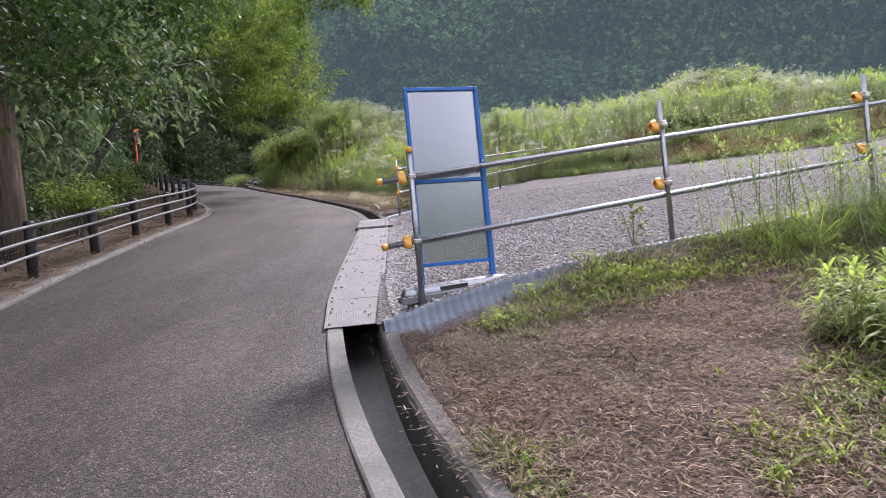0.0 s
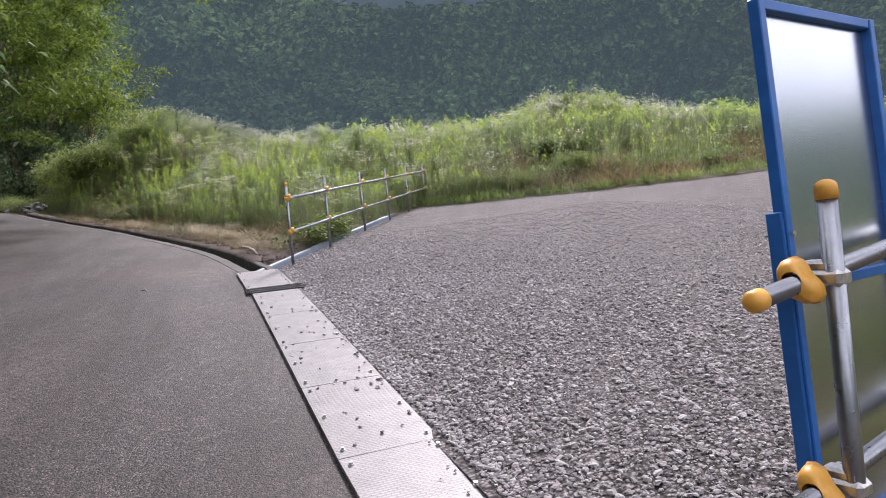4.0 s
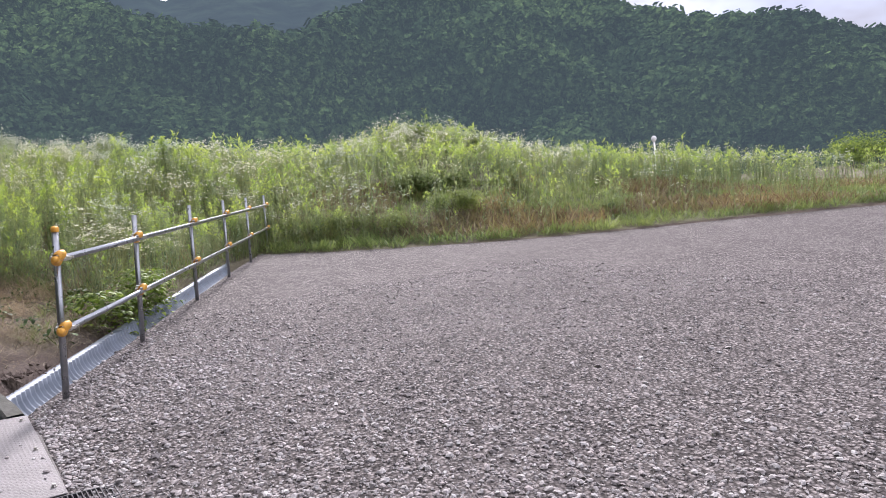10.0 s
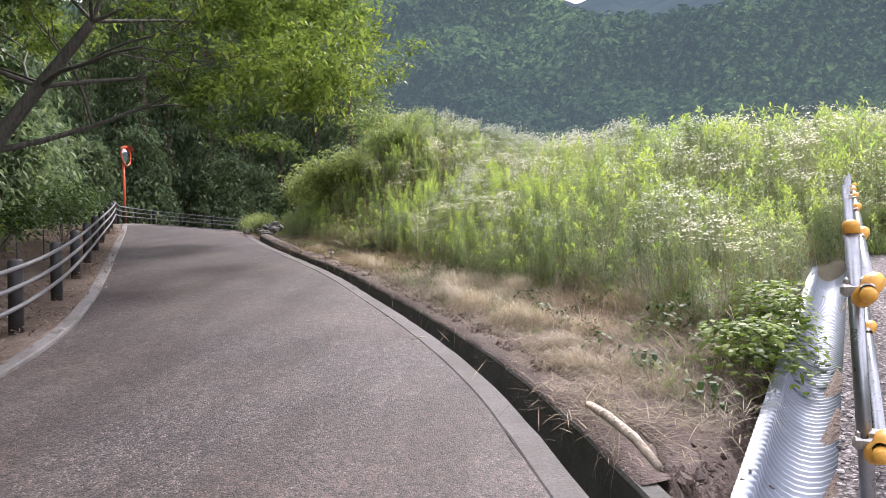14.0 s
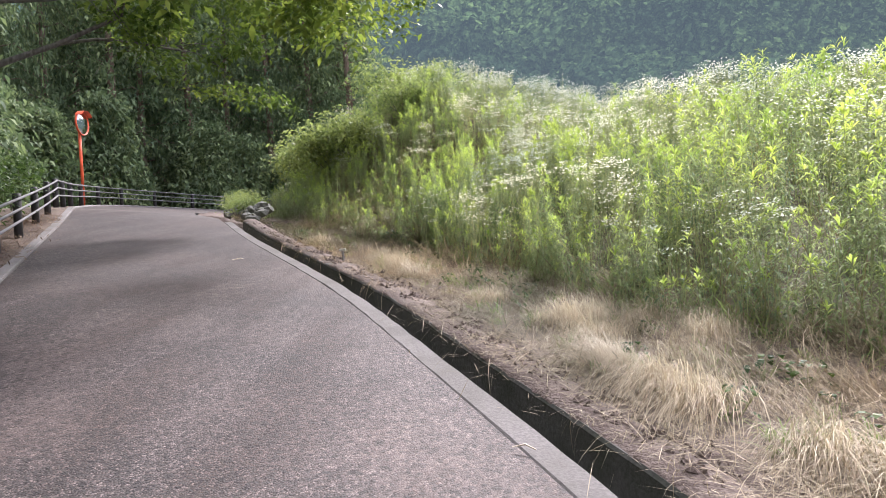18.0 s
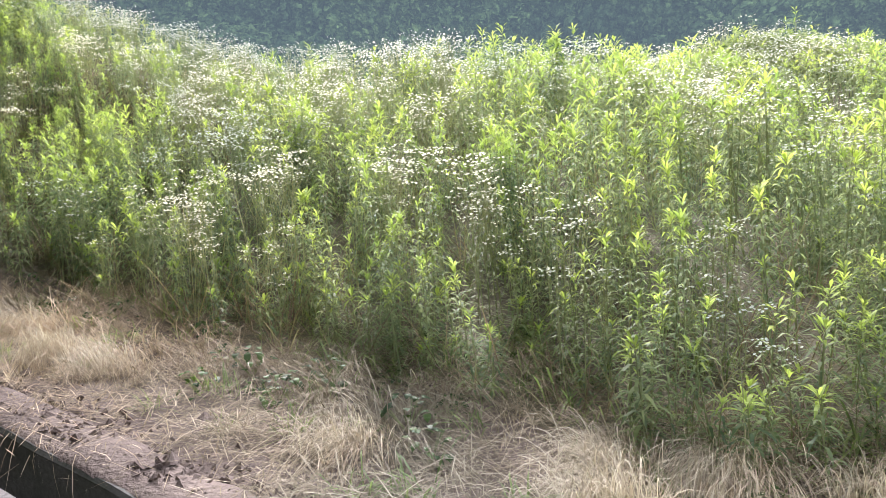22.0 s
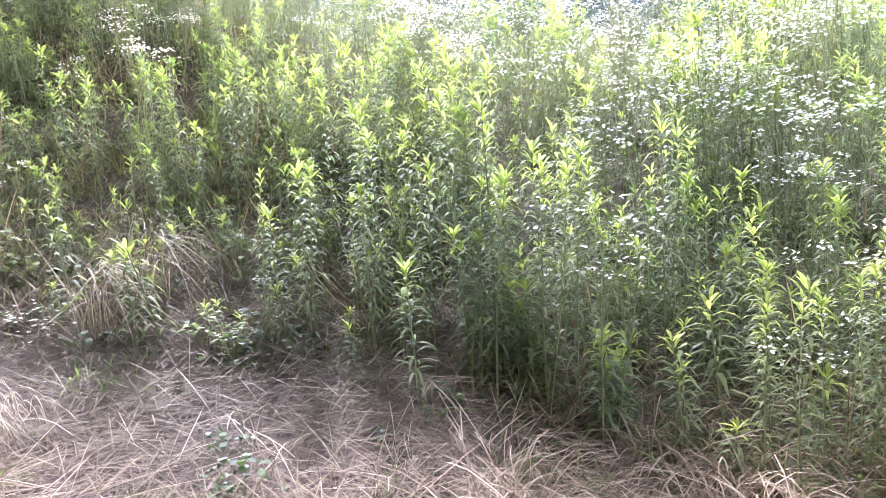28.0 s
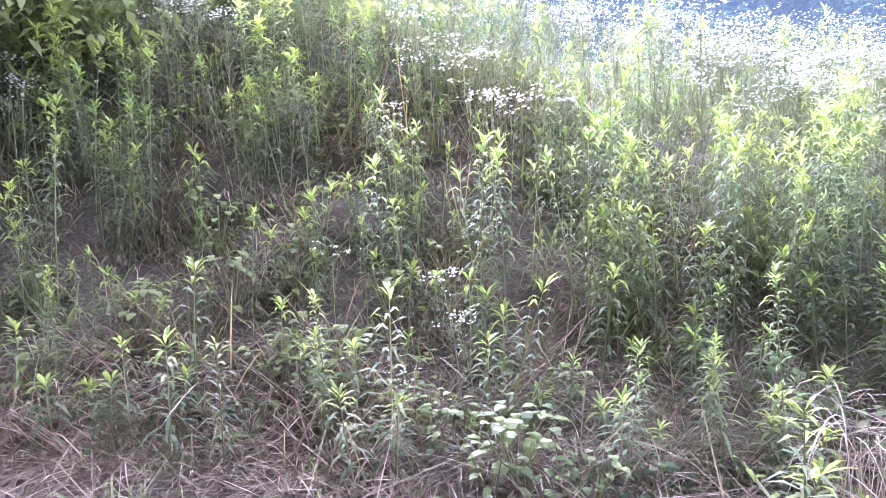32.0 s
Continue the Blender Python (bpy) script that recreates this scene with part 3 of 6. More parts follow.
# ---------------------------------------------------------------- ground, road, gravel lot
gx = steps((-1500, -200, 200), (-200, -60, 20), (-60, -14, 2), (-14, 12, 0.2), (12, 32, 0.8), (32, 80, 5), (80, 200, 20), (200, 1501, 200))
gy = steps((-1500, -200, 200), (-200, -20, 20), (-20, -2, 1.5), (-2, 34, 0.2), (34, 60, 0.8), (60, 100, 5), (100, 200, 20), (200, 1501, 200))
GX, GY = np.meshgrid(gx, gy, indexing="ij")
GZ, GZONE, *_ = survey(GX.ravel(), GY.ravel())
gf = grid_faces(len(gx), len(gy))
gv = np.stack([GX.ravel(), GY.ravel(), GZ], -1)
ground = mesh_obj("ground", gv, gf, [SOIL, TURF, LITTER, SOIL], GZONE[gf[:, 0]], smooth=True)
tagged(ground, "uneven soil verge and weed-covered slope beside the road", "ground", kind="structure")


def ribbon(a, b, across, zf, crown=0.0):
    u = np.linspace(0, 1, across)[None, :, None]
    p = a[:, None] * (1 - u) + b[:, None] * u
    z = zf(p[..., 0], p[..., 1]) + crown * 4 * (u[..., 0] * (1 - u[..., 0]))
    return np.concatenate([p, z[..., None]], -1).reshape(-1, 3), grid_faces(len(a), across)


def by_count(points, n):
    p = resample(points, 0.1)
    k = np.linspace(0, len(p) - 1, n)
    return np.stack([np.interp(k, np.arange(len(p)), p[:, c]) for c in range(2)], -1)


RA, RB = by_count(LEFT, 220), by_count(RIGHT, 220)
rv, rf = ribbon(RA, RB, 14, road_z, 0.02)
rc_ = rv[rf].mean(1)
road = mesh_obj("road", rv, rf, [ASPHALT, ASPHALT_OLD], (rc_[:, 1] > 13.1 - 0.12 * (rc_[:, 0] + 1.7)).astype(int), smooth=True)
tagged(road, "worn grey asphalt lane climbing round a bend", "road", kind="structure")
s = np.linspace(0, 1, 180) ** 1.3
LOTN = np.stack([np.interp(s, [0, 0.25, 0.45, 0.7, 1.0], LOT_NEAR[:, k]) for k in range(2)], -1)
LOTF = np.stack([np.interp(s, [0, 0.03, 0.3, 0.4, 0.52, 0.66, 0.8, 1.0], LOT_FAR[:, k]) for k in range(2)], -1)
lot = mesh_obj("gravel_lot", *ribbon(LOTN, LOTF, 90, lot_z), GRAVEL, smooth=True)
tagged(lot, "open lot of compacted grey crushed gravel", "gravel", kind="structure")


def edge_path(y0, y1, step=0.25):
    yy = np.arange(y0, y1 + 1e-6, step)
    m = RIGHT_S[:, 1] < 36
    xx = np.interp(yy, RIGHT_S[:, 1][m], RIGHT_S[:, 0][m])
    return np.stack([xx, yy, road_z(xx, yy)], -1)


def gutter_run(y0, y1, tag, near_mat, far_mat):
    g = thing("gutter", tag, "gutter", kind="structure")
    path = edge_path(y0, y1)
    wob = rng.normal(0, 0.004, len(path))
    path[:, 2] += wob
    k = 0.13 if y0 < 0 else 0.185
    rise = 0.022 if y0 < 0 else 0.008
    left_wall = [(0.0, -0.4), (0.0, rise - 0.01), (0.012, rise), (k - 0.01, rise - 0.002), (k, rise - 0.014), (k, -0.42)]
    right_wall = [(0.43, -0.42), (0.43, 0.0), (0.445, 0.018), (0.54, 0.022), (0.555, 0.005), (0.555, -0.5)]
    mesh_obj("near_wall", *sweep(path, left_wall), near_mat, parent=g)
    mesh_obj("far_wall", *sweep(path, right_wall), far_mat, parent=g)
    # Darker concrete on both sides of the channel, from bed to below the rim.
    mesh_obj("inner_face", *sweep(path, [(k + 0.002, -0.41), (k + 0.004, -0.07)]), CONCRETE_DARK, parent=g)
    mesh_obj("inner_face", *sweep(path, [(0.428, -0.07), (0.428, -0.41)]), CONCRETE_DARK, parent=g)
    mesh_obj("bed", *sweep(path, [(k, -0.36), (k + 0.07, -0.375), (0.36, -0.37), (0.43, -0.35)]), SILT, parent=g)
    return g


gutter_run(-9.5, 14.4, "open concrete road gutter with a silty bed", CONCRETE, CONCRETE)
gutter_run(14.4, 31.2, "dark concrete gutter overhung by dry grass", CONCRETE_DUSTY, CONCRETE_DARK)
for y0, y1 in ((-9.0, 4.95), (15.4, 31.2)):
    sp = edge_path(y0, y1, 0.12)
    sp[:, 2] += rng.normal(0, 0.011, len(sp))
    lip = 0.54 if y0 < 0 else 0.438
    bank = mesh_obj("verge_edge", *sweep(sp, [(lip, 0.006), (lip + 0.02, 0.034), (0.6, 0.05), (0.7, 0.047), (0.8, -0.03)]), SOIL, smooth=True)
    tagged(bank, "crumbling soil edge above the gutter wall", "soil", kind="structure")
lp = np.concatenate([LEFT_S, road_z(*LEFT_S.T)[:, None]], -1)
kerb = mesh_obj("kerb", *sweep(lp, [(0.0, -0.3), (0.0, 0.03), (-0.012, 0.045), (-0.13, 0.045), (-0.145, 0.03), (-0.145, -0.3)]), CONCRETE)
tagged(kerb, "low worn concrete edging along the asphalt", "kerb", kind="structure")

# ---------------------------------------------------------------- cover plates
PLATE_Y = [5.33, 6.33, 7.45, 8.63, 9.8, 11.05, 12.43]


def frame_at(y, off=0.0):
    a, b = edge_path(y - 0.2, y + 0.2, 0.4)
    d = (b - a) / np.linalg.norm(b - a)
    return (a + b) / 2, d, np.array([d[1], -d[0], 0])


def cover_plate(y0, y1, width=0.56, lift=0.03, left=-0.02):
    a, b = edge_path(y0, y1, y1 - y0)[[0, -1]]
    d = b - a
    length = np.linalg.norm(d)
    d = d / length
    r = np.array([d[1], -d[0], 0])
    r /= np.linalg.norm(r)
    up = np.cross(r, d)
    turn = Matrix((r, d, up)).transposed()
    c = (a + b) / 2 + r * (left + width / 2) + up * lift
    e = thing("cover_plate", "grey galvanised chequer steel plate covering the gutter", "cover plate", "plates over the gutter")
    e.matrix_world = Matrix.Translation(c) @ turn.to_4x4()
    mesh_obj("sheet", *box((width, length - 0.006, 0.006), (0, 0, 0), 0.002), TREAD, parent=e)
    mesh_obj("rim", *box((0.008, length - 0.01, 0.045), (-width / 2 + 0.006, 0, -0.026), 0.002), CLAMP, parent=e)
    mesh_obj("rim", *box((0.008, length - 0.01, 0.045), (width / 2 - 0.006, 0, -0.026), 0.002), CLAMP, parent=e)
    for sx in (-1, 1):
        for fy in (-0.42, 0.0, 0.42):
            px, py = sx * (width / 2 - 0.045), fy * length
            head = tube([(px, py, 0.003), (px, py, 0.009), (px, py, 0.0095), (px, py, 0.021)], [0.015, 0.015, 0.0105, 0.0105], 6)
            mesh_obj("bolt", *head, CLAMP, parent=e)
    return e


for y0, y1 in zip(PLATE_Y[:-1], PLATE_Y[1:]):
    cover_plate(y0, y1)
cover_plate(12.79, 14.3, 0.6, 0.036, -0.06)
# the bar grating between the plates, with a slot drain running into the lot
a, d, r = frame_at(12.61)
e = thing("drain_grating", "dark steel bar grating set across the gutter", "grating")
turn = Matrix((r / np.linalg.norm(r), d, np.cross(r, d))).transposed()
e.matrix_world = Matrix.Translation(a + r * 0.33 + np.array([0, 0, 0.03])) @ turn.to_4x4()
for k in range(40):
    mesh_obj("bar", *box((0.006, 0.3, 0.025), (-0.4 + 0.0215 * k, 0, 0), 0.001), GRATE, parent=e)
for fy in (-0.152, 0.0, 0.152):
    mesh_obj("cross_bar", *box((0.86, 0.01, 0.027), (0.01, fy, -0.001), 0.0015), GRATE, parent=e)

# ---------------------------------------------------------------- pipe fences
POST_R = 0.0243


def clamp(parent, at, along, side):
    """A right-angle scaffold clamp: two jaws, a bolt and a nut."""
    j = mesh_obj("clamp", *join(box((0.066, 0.112, 0.046), (0, 0, 0), 0.012), box((0.05, 0.09, 0.03), (0.0, 0.0, 0.03), 0.008), box((0.1, 0.02, 0.03), (0.02, side * -0.052, 0.0), 0.006)), CLAMP, parent=parent)
    turn = Matrix.Rotation(math.atan2(along[1], along[0]), 3, "Z")
    j.matrix_local = Matrix.Translation(at) @ turn.to_4x4()
    b = mesh_obj("bolt", *tube([(0.03, side * -0.056, 0.008), (0.085, side * -0.056, 0.008), (0.086, side * -0.056, 0.008), (0.1, side * -0.056, 0.008)], [0.006, 0.006, 0.012, 0.012], 6), CLAMP, parent=j)
    return j, b


def cover_cap(parent, at, along, side):
    """The yellow plastic shell over a clamp: a flared, half-open cup."""
    along_ = np.array([-0.03, -0.026, -0.008, 0.012, 0.022, 0.03, 0.031, 0.024])
    out_ = np.array([0.026, 0.046, 0.058, 0.062, 0.06, 0.066, 0.058, 0.028])
    w = np.linspace(-np.pi, np.pi, 19)
    rad = 0.026 + (out_ - 0.026)[:, None] * (0.06 + 1.0 * np.cos(w) ** 2)[None]
    vv = np.stack([along_[:, None] + 0 * w, rad * np.sin(w), rad * np.cos(w)], -1).reshape(-1, 3)
    ff = grid_faces(8, 19)
    c = mesh_obj("clamp_cover", vv, ff, YELLOW, parent=parent, smooth=True)
    c.matrix_local = Matrix.Translation(at) @ Matrix.Rotation(math.atan2(along[1], along[0]), 4, "Z") @ Matrix.Rotation(side * 0.6, 4, "X")
    return c


def end_cap(parent, at, axis):
    t = np.linspace(0, np.pi / 2, 5)
    pts = [np.asarray(at) - np.asarray(axis) * 0.03] + [np.asarray(at) + np.asarray(axis) * 0.02 * np.sin(q) for q in t]
    mesh_obj("end_cap", *tube(pts, [0.0275] + [0.0275 * max(0.05, np.cos(q)) for q in t], 12), YELLOW, parent=parent, smooth=True)


def pipe_fence(posts, rail_side, over, label, height=1.27, caps=True):
    fence = thing("pipe_fence", label, "fence")
    z = lot_z(posts[:, 0], posts[:, 1])
    d = np.array([*(posts[-1] - posts[0]), z[-1] - z[0]])
    flat = d[:2] / np.linalg.norm(d[:2])
    d /= np.linalg.norm(d)
    side = np.array([flat[1], -flat[0]]) * rail_side
    for i, (p, zz) in enumerate(zip(posts, z)):
        lean = np.array([*rng.normal(0, 0.012, 2), 0])
        foot, head = np.array([*p, zz - 0.12]), np.array([*p, zz + height]) + lean
        post = mesh_obj("post", *tube([foot, head], POST_R, 14), PIPE, parent=fence, smooth=True)
        if caps and i == 0:
            end_cap(fence, head, (0, 0, 1))
        for h in (0.52, 1.045):
            at = np.array([*(p + side * 0.026), zz + h])
            clamp(fence, at, flat, rail_side)
            cover_cap(fence, at + np.array([*(side * 0.026 - flat * 0.075), 0]), flat, rail_side)
    for h in (0.52, 1.045):
        q = side * 0.052
        a = np.array([*(posts[0] + q), z[0] + h]) - d * over
        b = np.array([*(posts[-1] + q), z[-1] + h]) + d * 0.25
        mesh_obj("rail", *tube(np.linspace(a, b, 6), POST_R, 14), PIPE, parent=fence, smooth=True)
        end_cap(fence, a, -d)
        end_cap(fence, b, d)
    return fence


pipe_fence(np.concatenate([P_POSTS, [P_POSTS[-1] + (P_POSTS[-1] - P_POSTS[0]) / 2 * k for k in (1, 2)]]), -1, 0.27, "galvanised scaffold-pipe fence with yellow clamp covers before the sign frame")
pipe_fence(Q_POSTS, 1, 0.12, "galvanised scaffold-pipe fence with yellow clamp covers beside the weeds")


def corrugated(path, label, r=0.2, sweep_to=np.pi, deep=0.014):
    """A half-round drain of corrugated zinc sheet with a flat lip each side."""
    p = resample(path, 0.014)
    n = len(p)
    wave = deep * np.sin(np.arange(n) * 0.014 / 0.07 * 2 * np.pi)
    d = np.gradient(p[:, :2], axis=0)
    d /= np.linalg.norm(d, axis=1, keepdims=True)
    right = np.stack([d[:, 1], -d[:, 0], 0 * d[:, 0]], -1)
    w = np.linspace(0, sweep_to, 11)
    rr = (r + wave)[:, None]
    x = np.concatenate([np.full((n, 1), -r - 0.075), -np.cos(w)[None] * rr] + ([np.full((n, 1), r + 0.075)] if sweep_to > 3 else []), 1)
    z = np.concatenate([np.zeros((n, 1)), -np.sin(w)[None] * rr] + ([np.zeros((n, 1))] if sweep_to > 3 else []), 1) + 0.3 * wave[:, None]
    v = p[:, None] + x[..., None] * right[:, None] + z[..., None] * np.array([0, 0, 1.0])
    g = thing("corrugated_drain", label, "drain")
    mesh_obj("trough", v.reshape(-1, 3), grid_faces(n, x.shape[1]), CORRUGATED, parent=g, smooth=True)
    for k in range(40, n - 20, 95):
        for s in ((-1, 1) if sweep_to > 3 else (-1,)):
            at = p[k] + right[k] * s * (r + 0.025) + np.array([0, 0, 0.004])
            mesh_obj("bolt", *tube([at, at + np.array([0, 0, 0.012])], 0.009, 6), CLAMP, parent=g)
    return g


qd = (Q_POSTS[-1] - Q_POSTS[0]) / np.linalg.norm(Q_POSTS[-1] - Q_POSTS[0])
qs = np.array([-qd[1], qd[0]])
qp = np.array([Q_POSTS[0] + qs * 0.27 + qd * k for k in np.linspace(-0.95, 10.0, 12)])
corrugated(np.concatenate([qp, (lot_z(*(qp - qs * 0.3).T) - 0.01)[:, None]], -1), "half-round corrugated zinc drain along the fence")
pd = (P_POSTS[-1] - P_POSTS[0]) / np.linalg.norm(P_POSTS[-1] - P_POSTS[0])
pn = np.array([pd[1], -pd[0]])
pp = np.array([P_POSTS[0] + pn * 0.3 + pd * k for k in np.linspace(-0.35, 8, 10)])
corrugated(np.concatenate([pp, (lot_z(*(pp - pn * 0.3).T) + 0.004)[:, None]], -1), "corrugated zinc drain half buried before the gravel lot", 0.2, 1.75, 0.009)

# ---------------------------------------------------------------- sign frame
sign = thing("roadside_sign", "blank steel sign board in a blue painted frame", "sign")
sz = float(lot_z(P_POSTS[0, 0], P_POSTS[0, 1]))
su = np.array([0.957, 0.289])
back = np.array([-0.289, 0.957])
so = P_POSTS[0] + back * 0.11 + su * 0.065
sign.matrix_world = Matrix.Translation((so[0], so[1], sz)) @ Matrix.Rotation(math.atan2(su[1], su[0]), 4, "Z") @ Matrix.Rotation(radians(-1.5), 4, "X")
W, TOP, LOW, MID = 0.62, 1.8, 0.3, 1.01
x0 = -0.02
for xx in (x0, x0 + W):
    mesh_obj("upright", *box((0.03, 0.035, TOP - LOW), (xx, 0, (TOP + LOW) / 2), 0.003), BLUE, parent=sign)
    mesh_obj("leg", *box((0.042, 0.045, 1.2), (xx + (-0.004 if xx == x0 else 0.004), 0.012, 0.62), 0.003), BLUE, parent=sign)
    mesh_obj("rivet", *tube([(xx, -0.022, 1.16), (xx, -0.028, 1.16)], 0.008, 8), CLAMP, parent=sign)
for zz in (TOP - 0.015, MID, LOW + 0.015):
    mesh_obj("crossbar", *box((W - 0.032, 0.03, 0.03), (x0 + W / 2, 0.001, zz), 0.003), BLUE, parent=sign)
mesh_obj("board", *box((W - 0.03, 0.004, MID - LOW - 0.03), (x0 + W / 2, 0.012, (MID + LOW) / 2), 0.001), SHEET, parent=sign)
mesh_obj("board", *box((W - 0.03, 0.004, TOP - MID - 0.03), (x0 + W / 2, 0.012, (TOP + MID) / 2), 0.001), SHEET, parent=sign)
weight = thing("sign_weight", "silver metal bar with a dark slot lying at the sign's foot", "weight")
weight.matrix_world = Matrix.Translation((so[0] - 0.1 * su[0], so[1] - 0.1 * su[1], sz + 0.06)) @ Matrix.Rotation(math.atan2(su[1], su[0]), 4, "Z") @ Matrix.Diagonal((1.2, 1.15, 1.25, 1))
tilt_ = 0.05
mesh_obj("body", *tube([(-0.09, -0.01, 0.0), (-0.06, -0.01, 0.012), (0.0, -0.01, 0.014), (0.6, -0.01, 0.014 + 0.6 * tilt_), (0.68, -0.01, 0.012 + 0.68 * tilt_)], [0.03, 0.056, 0.058, 0.058, 0.05], 14), PIPE, parent=weight, smooth=True)
rim_turn = Matrix.Rotation(-tilt_, 3, "Y")
for yy in (-0.072, 0.052):
    mesh_obj("rim", *box((0.84, 0.014, 0.045), (0.31, yy, 0.006), 0.003, rim_turn), PIPE, parent=weight)
mesh_obj("end_plate", *box((0.12, 0.15, 0.04), (0.72, -0.01, 0.045), 0.006, rim_turn), CLAMP, parent=weight)
mesh_obj("slot", *box((0.2, 0.03, 0.03), (0.27, -0.052, 0.048), 0.003, rim_turn), BLACK_POST, parent=weight)
for bx in (0.7, 0.755):
    mesh_obj("rivet", *tube([(bx, -0.05, 0.066), (bx, -0.05, 0.074)], 0.008, 8), CLAMP, parent=weight)

# ---------------------------------------------------------------- road railing on the left


def along_left(off, s0, s1, step):
    s = np.concatenate([[0], np.cumsum(np.linalg.norm(np.diff(LEFT_S, axis=0), axis=1))])
    u = np.arange(s0, s1, step)
    p = np.stack([np.interp(u, s, LEFT_S[:, k]) for k in range(2)], -1)
    d = np.gradient(p, axis=0)
    d /= np.linalg.norm(d, axis=1, keepdims=True) + 1e-9
    q = p + np.stack([-d[:, 1], d[:, 0]], -1) * off
    return q, road_z(*p.T), d


railing = thing("road_railing", "dark posts with three weathered steel rails along the lane", "railing")
q, z, d = along_left(0.42, 3.0, 70, 2.0)
for (x, y), zz, (dx, dy) in zip(q, z, d):
    post = mesh_obj("post", *tube([(x, y, zz - 0.3), (x, y, zz + 0.74), (x, y, zz + 0.765)], [0.068, 0.068, 0.055], 12), BLACK_POST, parent=railing, smooth=True)
    for h in (0.34, 0.53, 0.71):
        mesh_obj("bracket", *box((0.03, 0.07, 0.03), (x + dy * 0.06, y - dx * 0.06, zz + h), 0.004, Matrix.Rotation(math.atan2(dy, dx), 3, "Z")), PIPE_OLD, parent=post)
q, z, d = along_left(0.325, 2.0, 72, 0.5)
for h in (0.34, 0.53, 0.71):
    mesh_obj("rail", *tube(np.concatenate([q, (z + h)[:, None]], -1), 0.0215, 10), PIPE_OLD, parent=railing, smooth=True)

# ---------------------------------------------------------------- traffic mirror, far lamp
MX, MY = -17.75, 38.4
MZ = float(road_z(MX, MY))
tm = thing("traffic_mirror", "round convex road mirror with a red hood on a red pole", "mirror", at=(MX, MY, MZ))
mesh_obj("pole", *tube([(0, 0, -0.3), (0, 0, 3.2)], 0.05, 12), ORANGE, parent=tm, smooth=True)
turn = Matrix.Rotation(radians(95), 3, "Z")
rr = np.linspace(0, 0.38, 8)
w = np.linspace(0, 2 * np.pi, 28, endpoint=False)


def lathe(profile, mat, name, parent, at):
    v = np.array([[(r * math.cos(a), y, r * math.sin(a)) for a in w] for y, r in profile]).reshape(-1, 3)
    f = grid_faces(len(profile), len(w), True)
    return mesh_obj(name, v @ np.array(turn).T + np.asarray(at), f, mat, parent=parent, smooth=True)


lathe([(-0.12 - 0.08 * (1 - (q / 0.38) ** 2), max(q, 0.002)) for q in rr], MIRROR, "mirror_face", tm, (0, 0, 2.85))
lathe([(-0.1, 0.38), (-0.14, 0.39), (-0.14, 0.41), (-0.08, 0.42), (-0.03, 0.28), (-0.02, 0.02)], ORANGE, "rim", tm, (0, 0, 2.85))
hw = np.linspace(-0.3 * np.pi, 0.3 * np.pi, 10)
hv = np.array([[(0.425 * math.sin(a), y, 0.425 * math.cos(a)) for a in hw] for y in (-0.3, -0.06)] + [[(0.437 * math.sin(a), y, 0.437 * math.cos(a)) for a in hw] for y in (-0.06, -0.3)]).reshape(-1, 3)
mesh_obj("hood", hv @ np.array(turn).T + np.array([0, 0, 2.85]), grid_faces(4, 10), ORANGE, parent=tm)
mesh_obj("bracket", *box((0.06, 0.16, 0.08), (0, -0.05, 2.85), 0.01, turn), ORANGE, parent=tm)
fz = 5.0
lamp = thing("street_lamp", "distant round white lamp on a slim pale pole", "lamp", at=(40.0, 41.0, fz))
mesh_obj("pole", *tube([(0, 0, -3), (0, 0, 5.3)], [0.09, 0.06], 10), WHITE_PAINT, parent=lamp, smooth=True)
lathe([(0.1, 0.01), (0.085, 0.18), (0.0, 0.235), (-0.085, 0.18), (-0.1, 0.01)], WHITE_PAINT, "globe", lamp, (0, 0, 5.55))


# ---------------------------------------------------------------- plants
gz = lambda a, b: float(survey(np.array([a]), np.array([b]))[0][0])


def unit(v):
    return v / (np.linalg.norm(v, axis=-1, keepdims=True) + 1e-9)


def blade(base, direction, length, width, droop, parts=2, up=np.array([0, 0, 1.0])):
    """One leaf as a narrow strip that bends down towards its tip."""
    d = unit(np.asarray(direction, float))
    side = unit(np.cross(d, up) + 1e-6)
    vs, k = [np.asarray(base, float)], []
    for i in range(1, parts + 1):
        t = i / (parts + 1)
        c = base + d * length * t + np.array([0, 0, -droop * length * t * t])
        w = width * math.sin(math.pi * (0.18 + 0.72 * t)) * 0.5
        fold = np.array([0, 0, 0.25 * w])
        vs += [c - side * w + fold, c + side * w + fold]
    vs.append(base + d * length * 0.97 + np.array([0, 0, -droop * length]))
    f = [(0, 2, 1)]
    for i in range(parts - 1):
        a = 1 + 2 * i
        f += [(a, a + 1, a + 3), (a, a + 3, a + 2)]
    n = len(vs) - 1
    f.append((n - 2, n - 1, n))
    return np.array(vs), np.array(f)


class Plant:
    """A template: pieces with material numbers, to be strewn as one mesh."""

    def __init__(self):
        self.v, self.f, self.m, self.n = [], [], [], 0

    def add(self, vf, m):
        v, f = vf
        self.v.append(np.asarray(v, float))
        self.f.append(np.asarray(f, int) + self.n)
        self.m.append(np.full(len(f), m))
        self.n += len(v)

    def done(self):
        return np.concatenate(self.v), np.concatenate(self.f), np.concatenate(self.m)


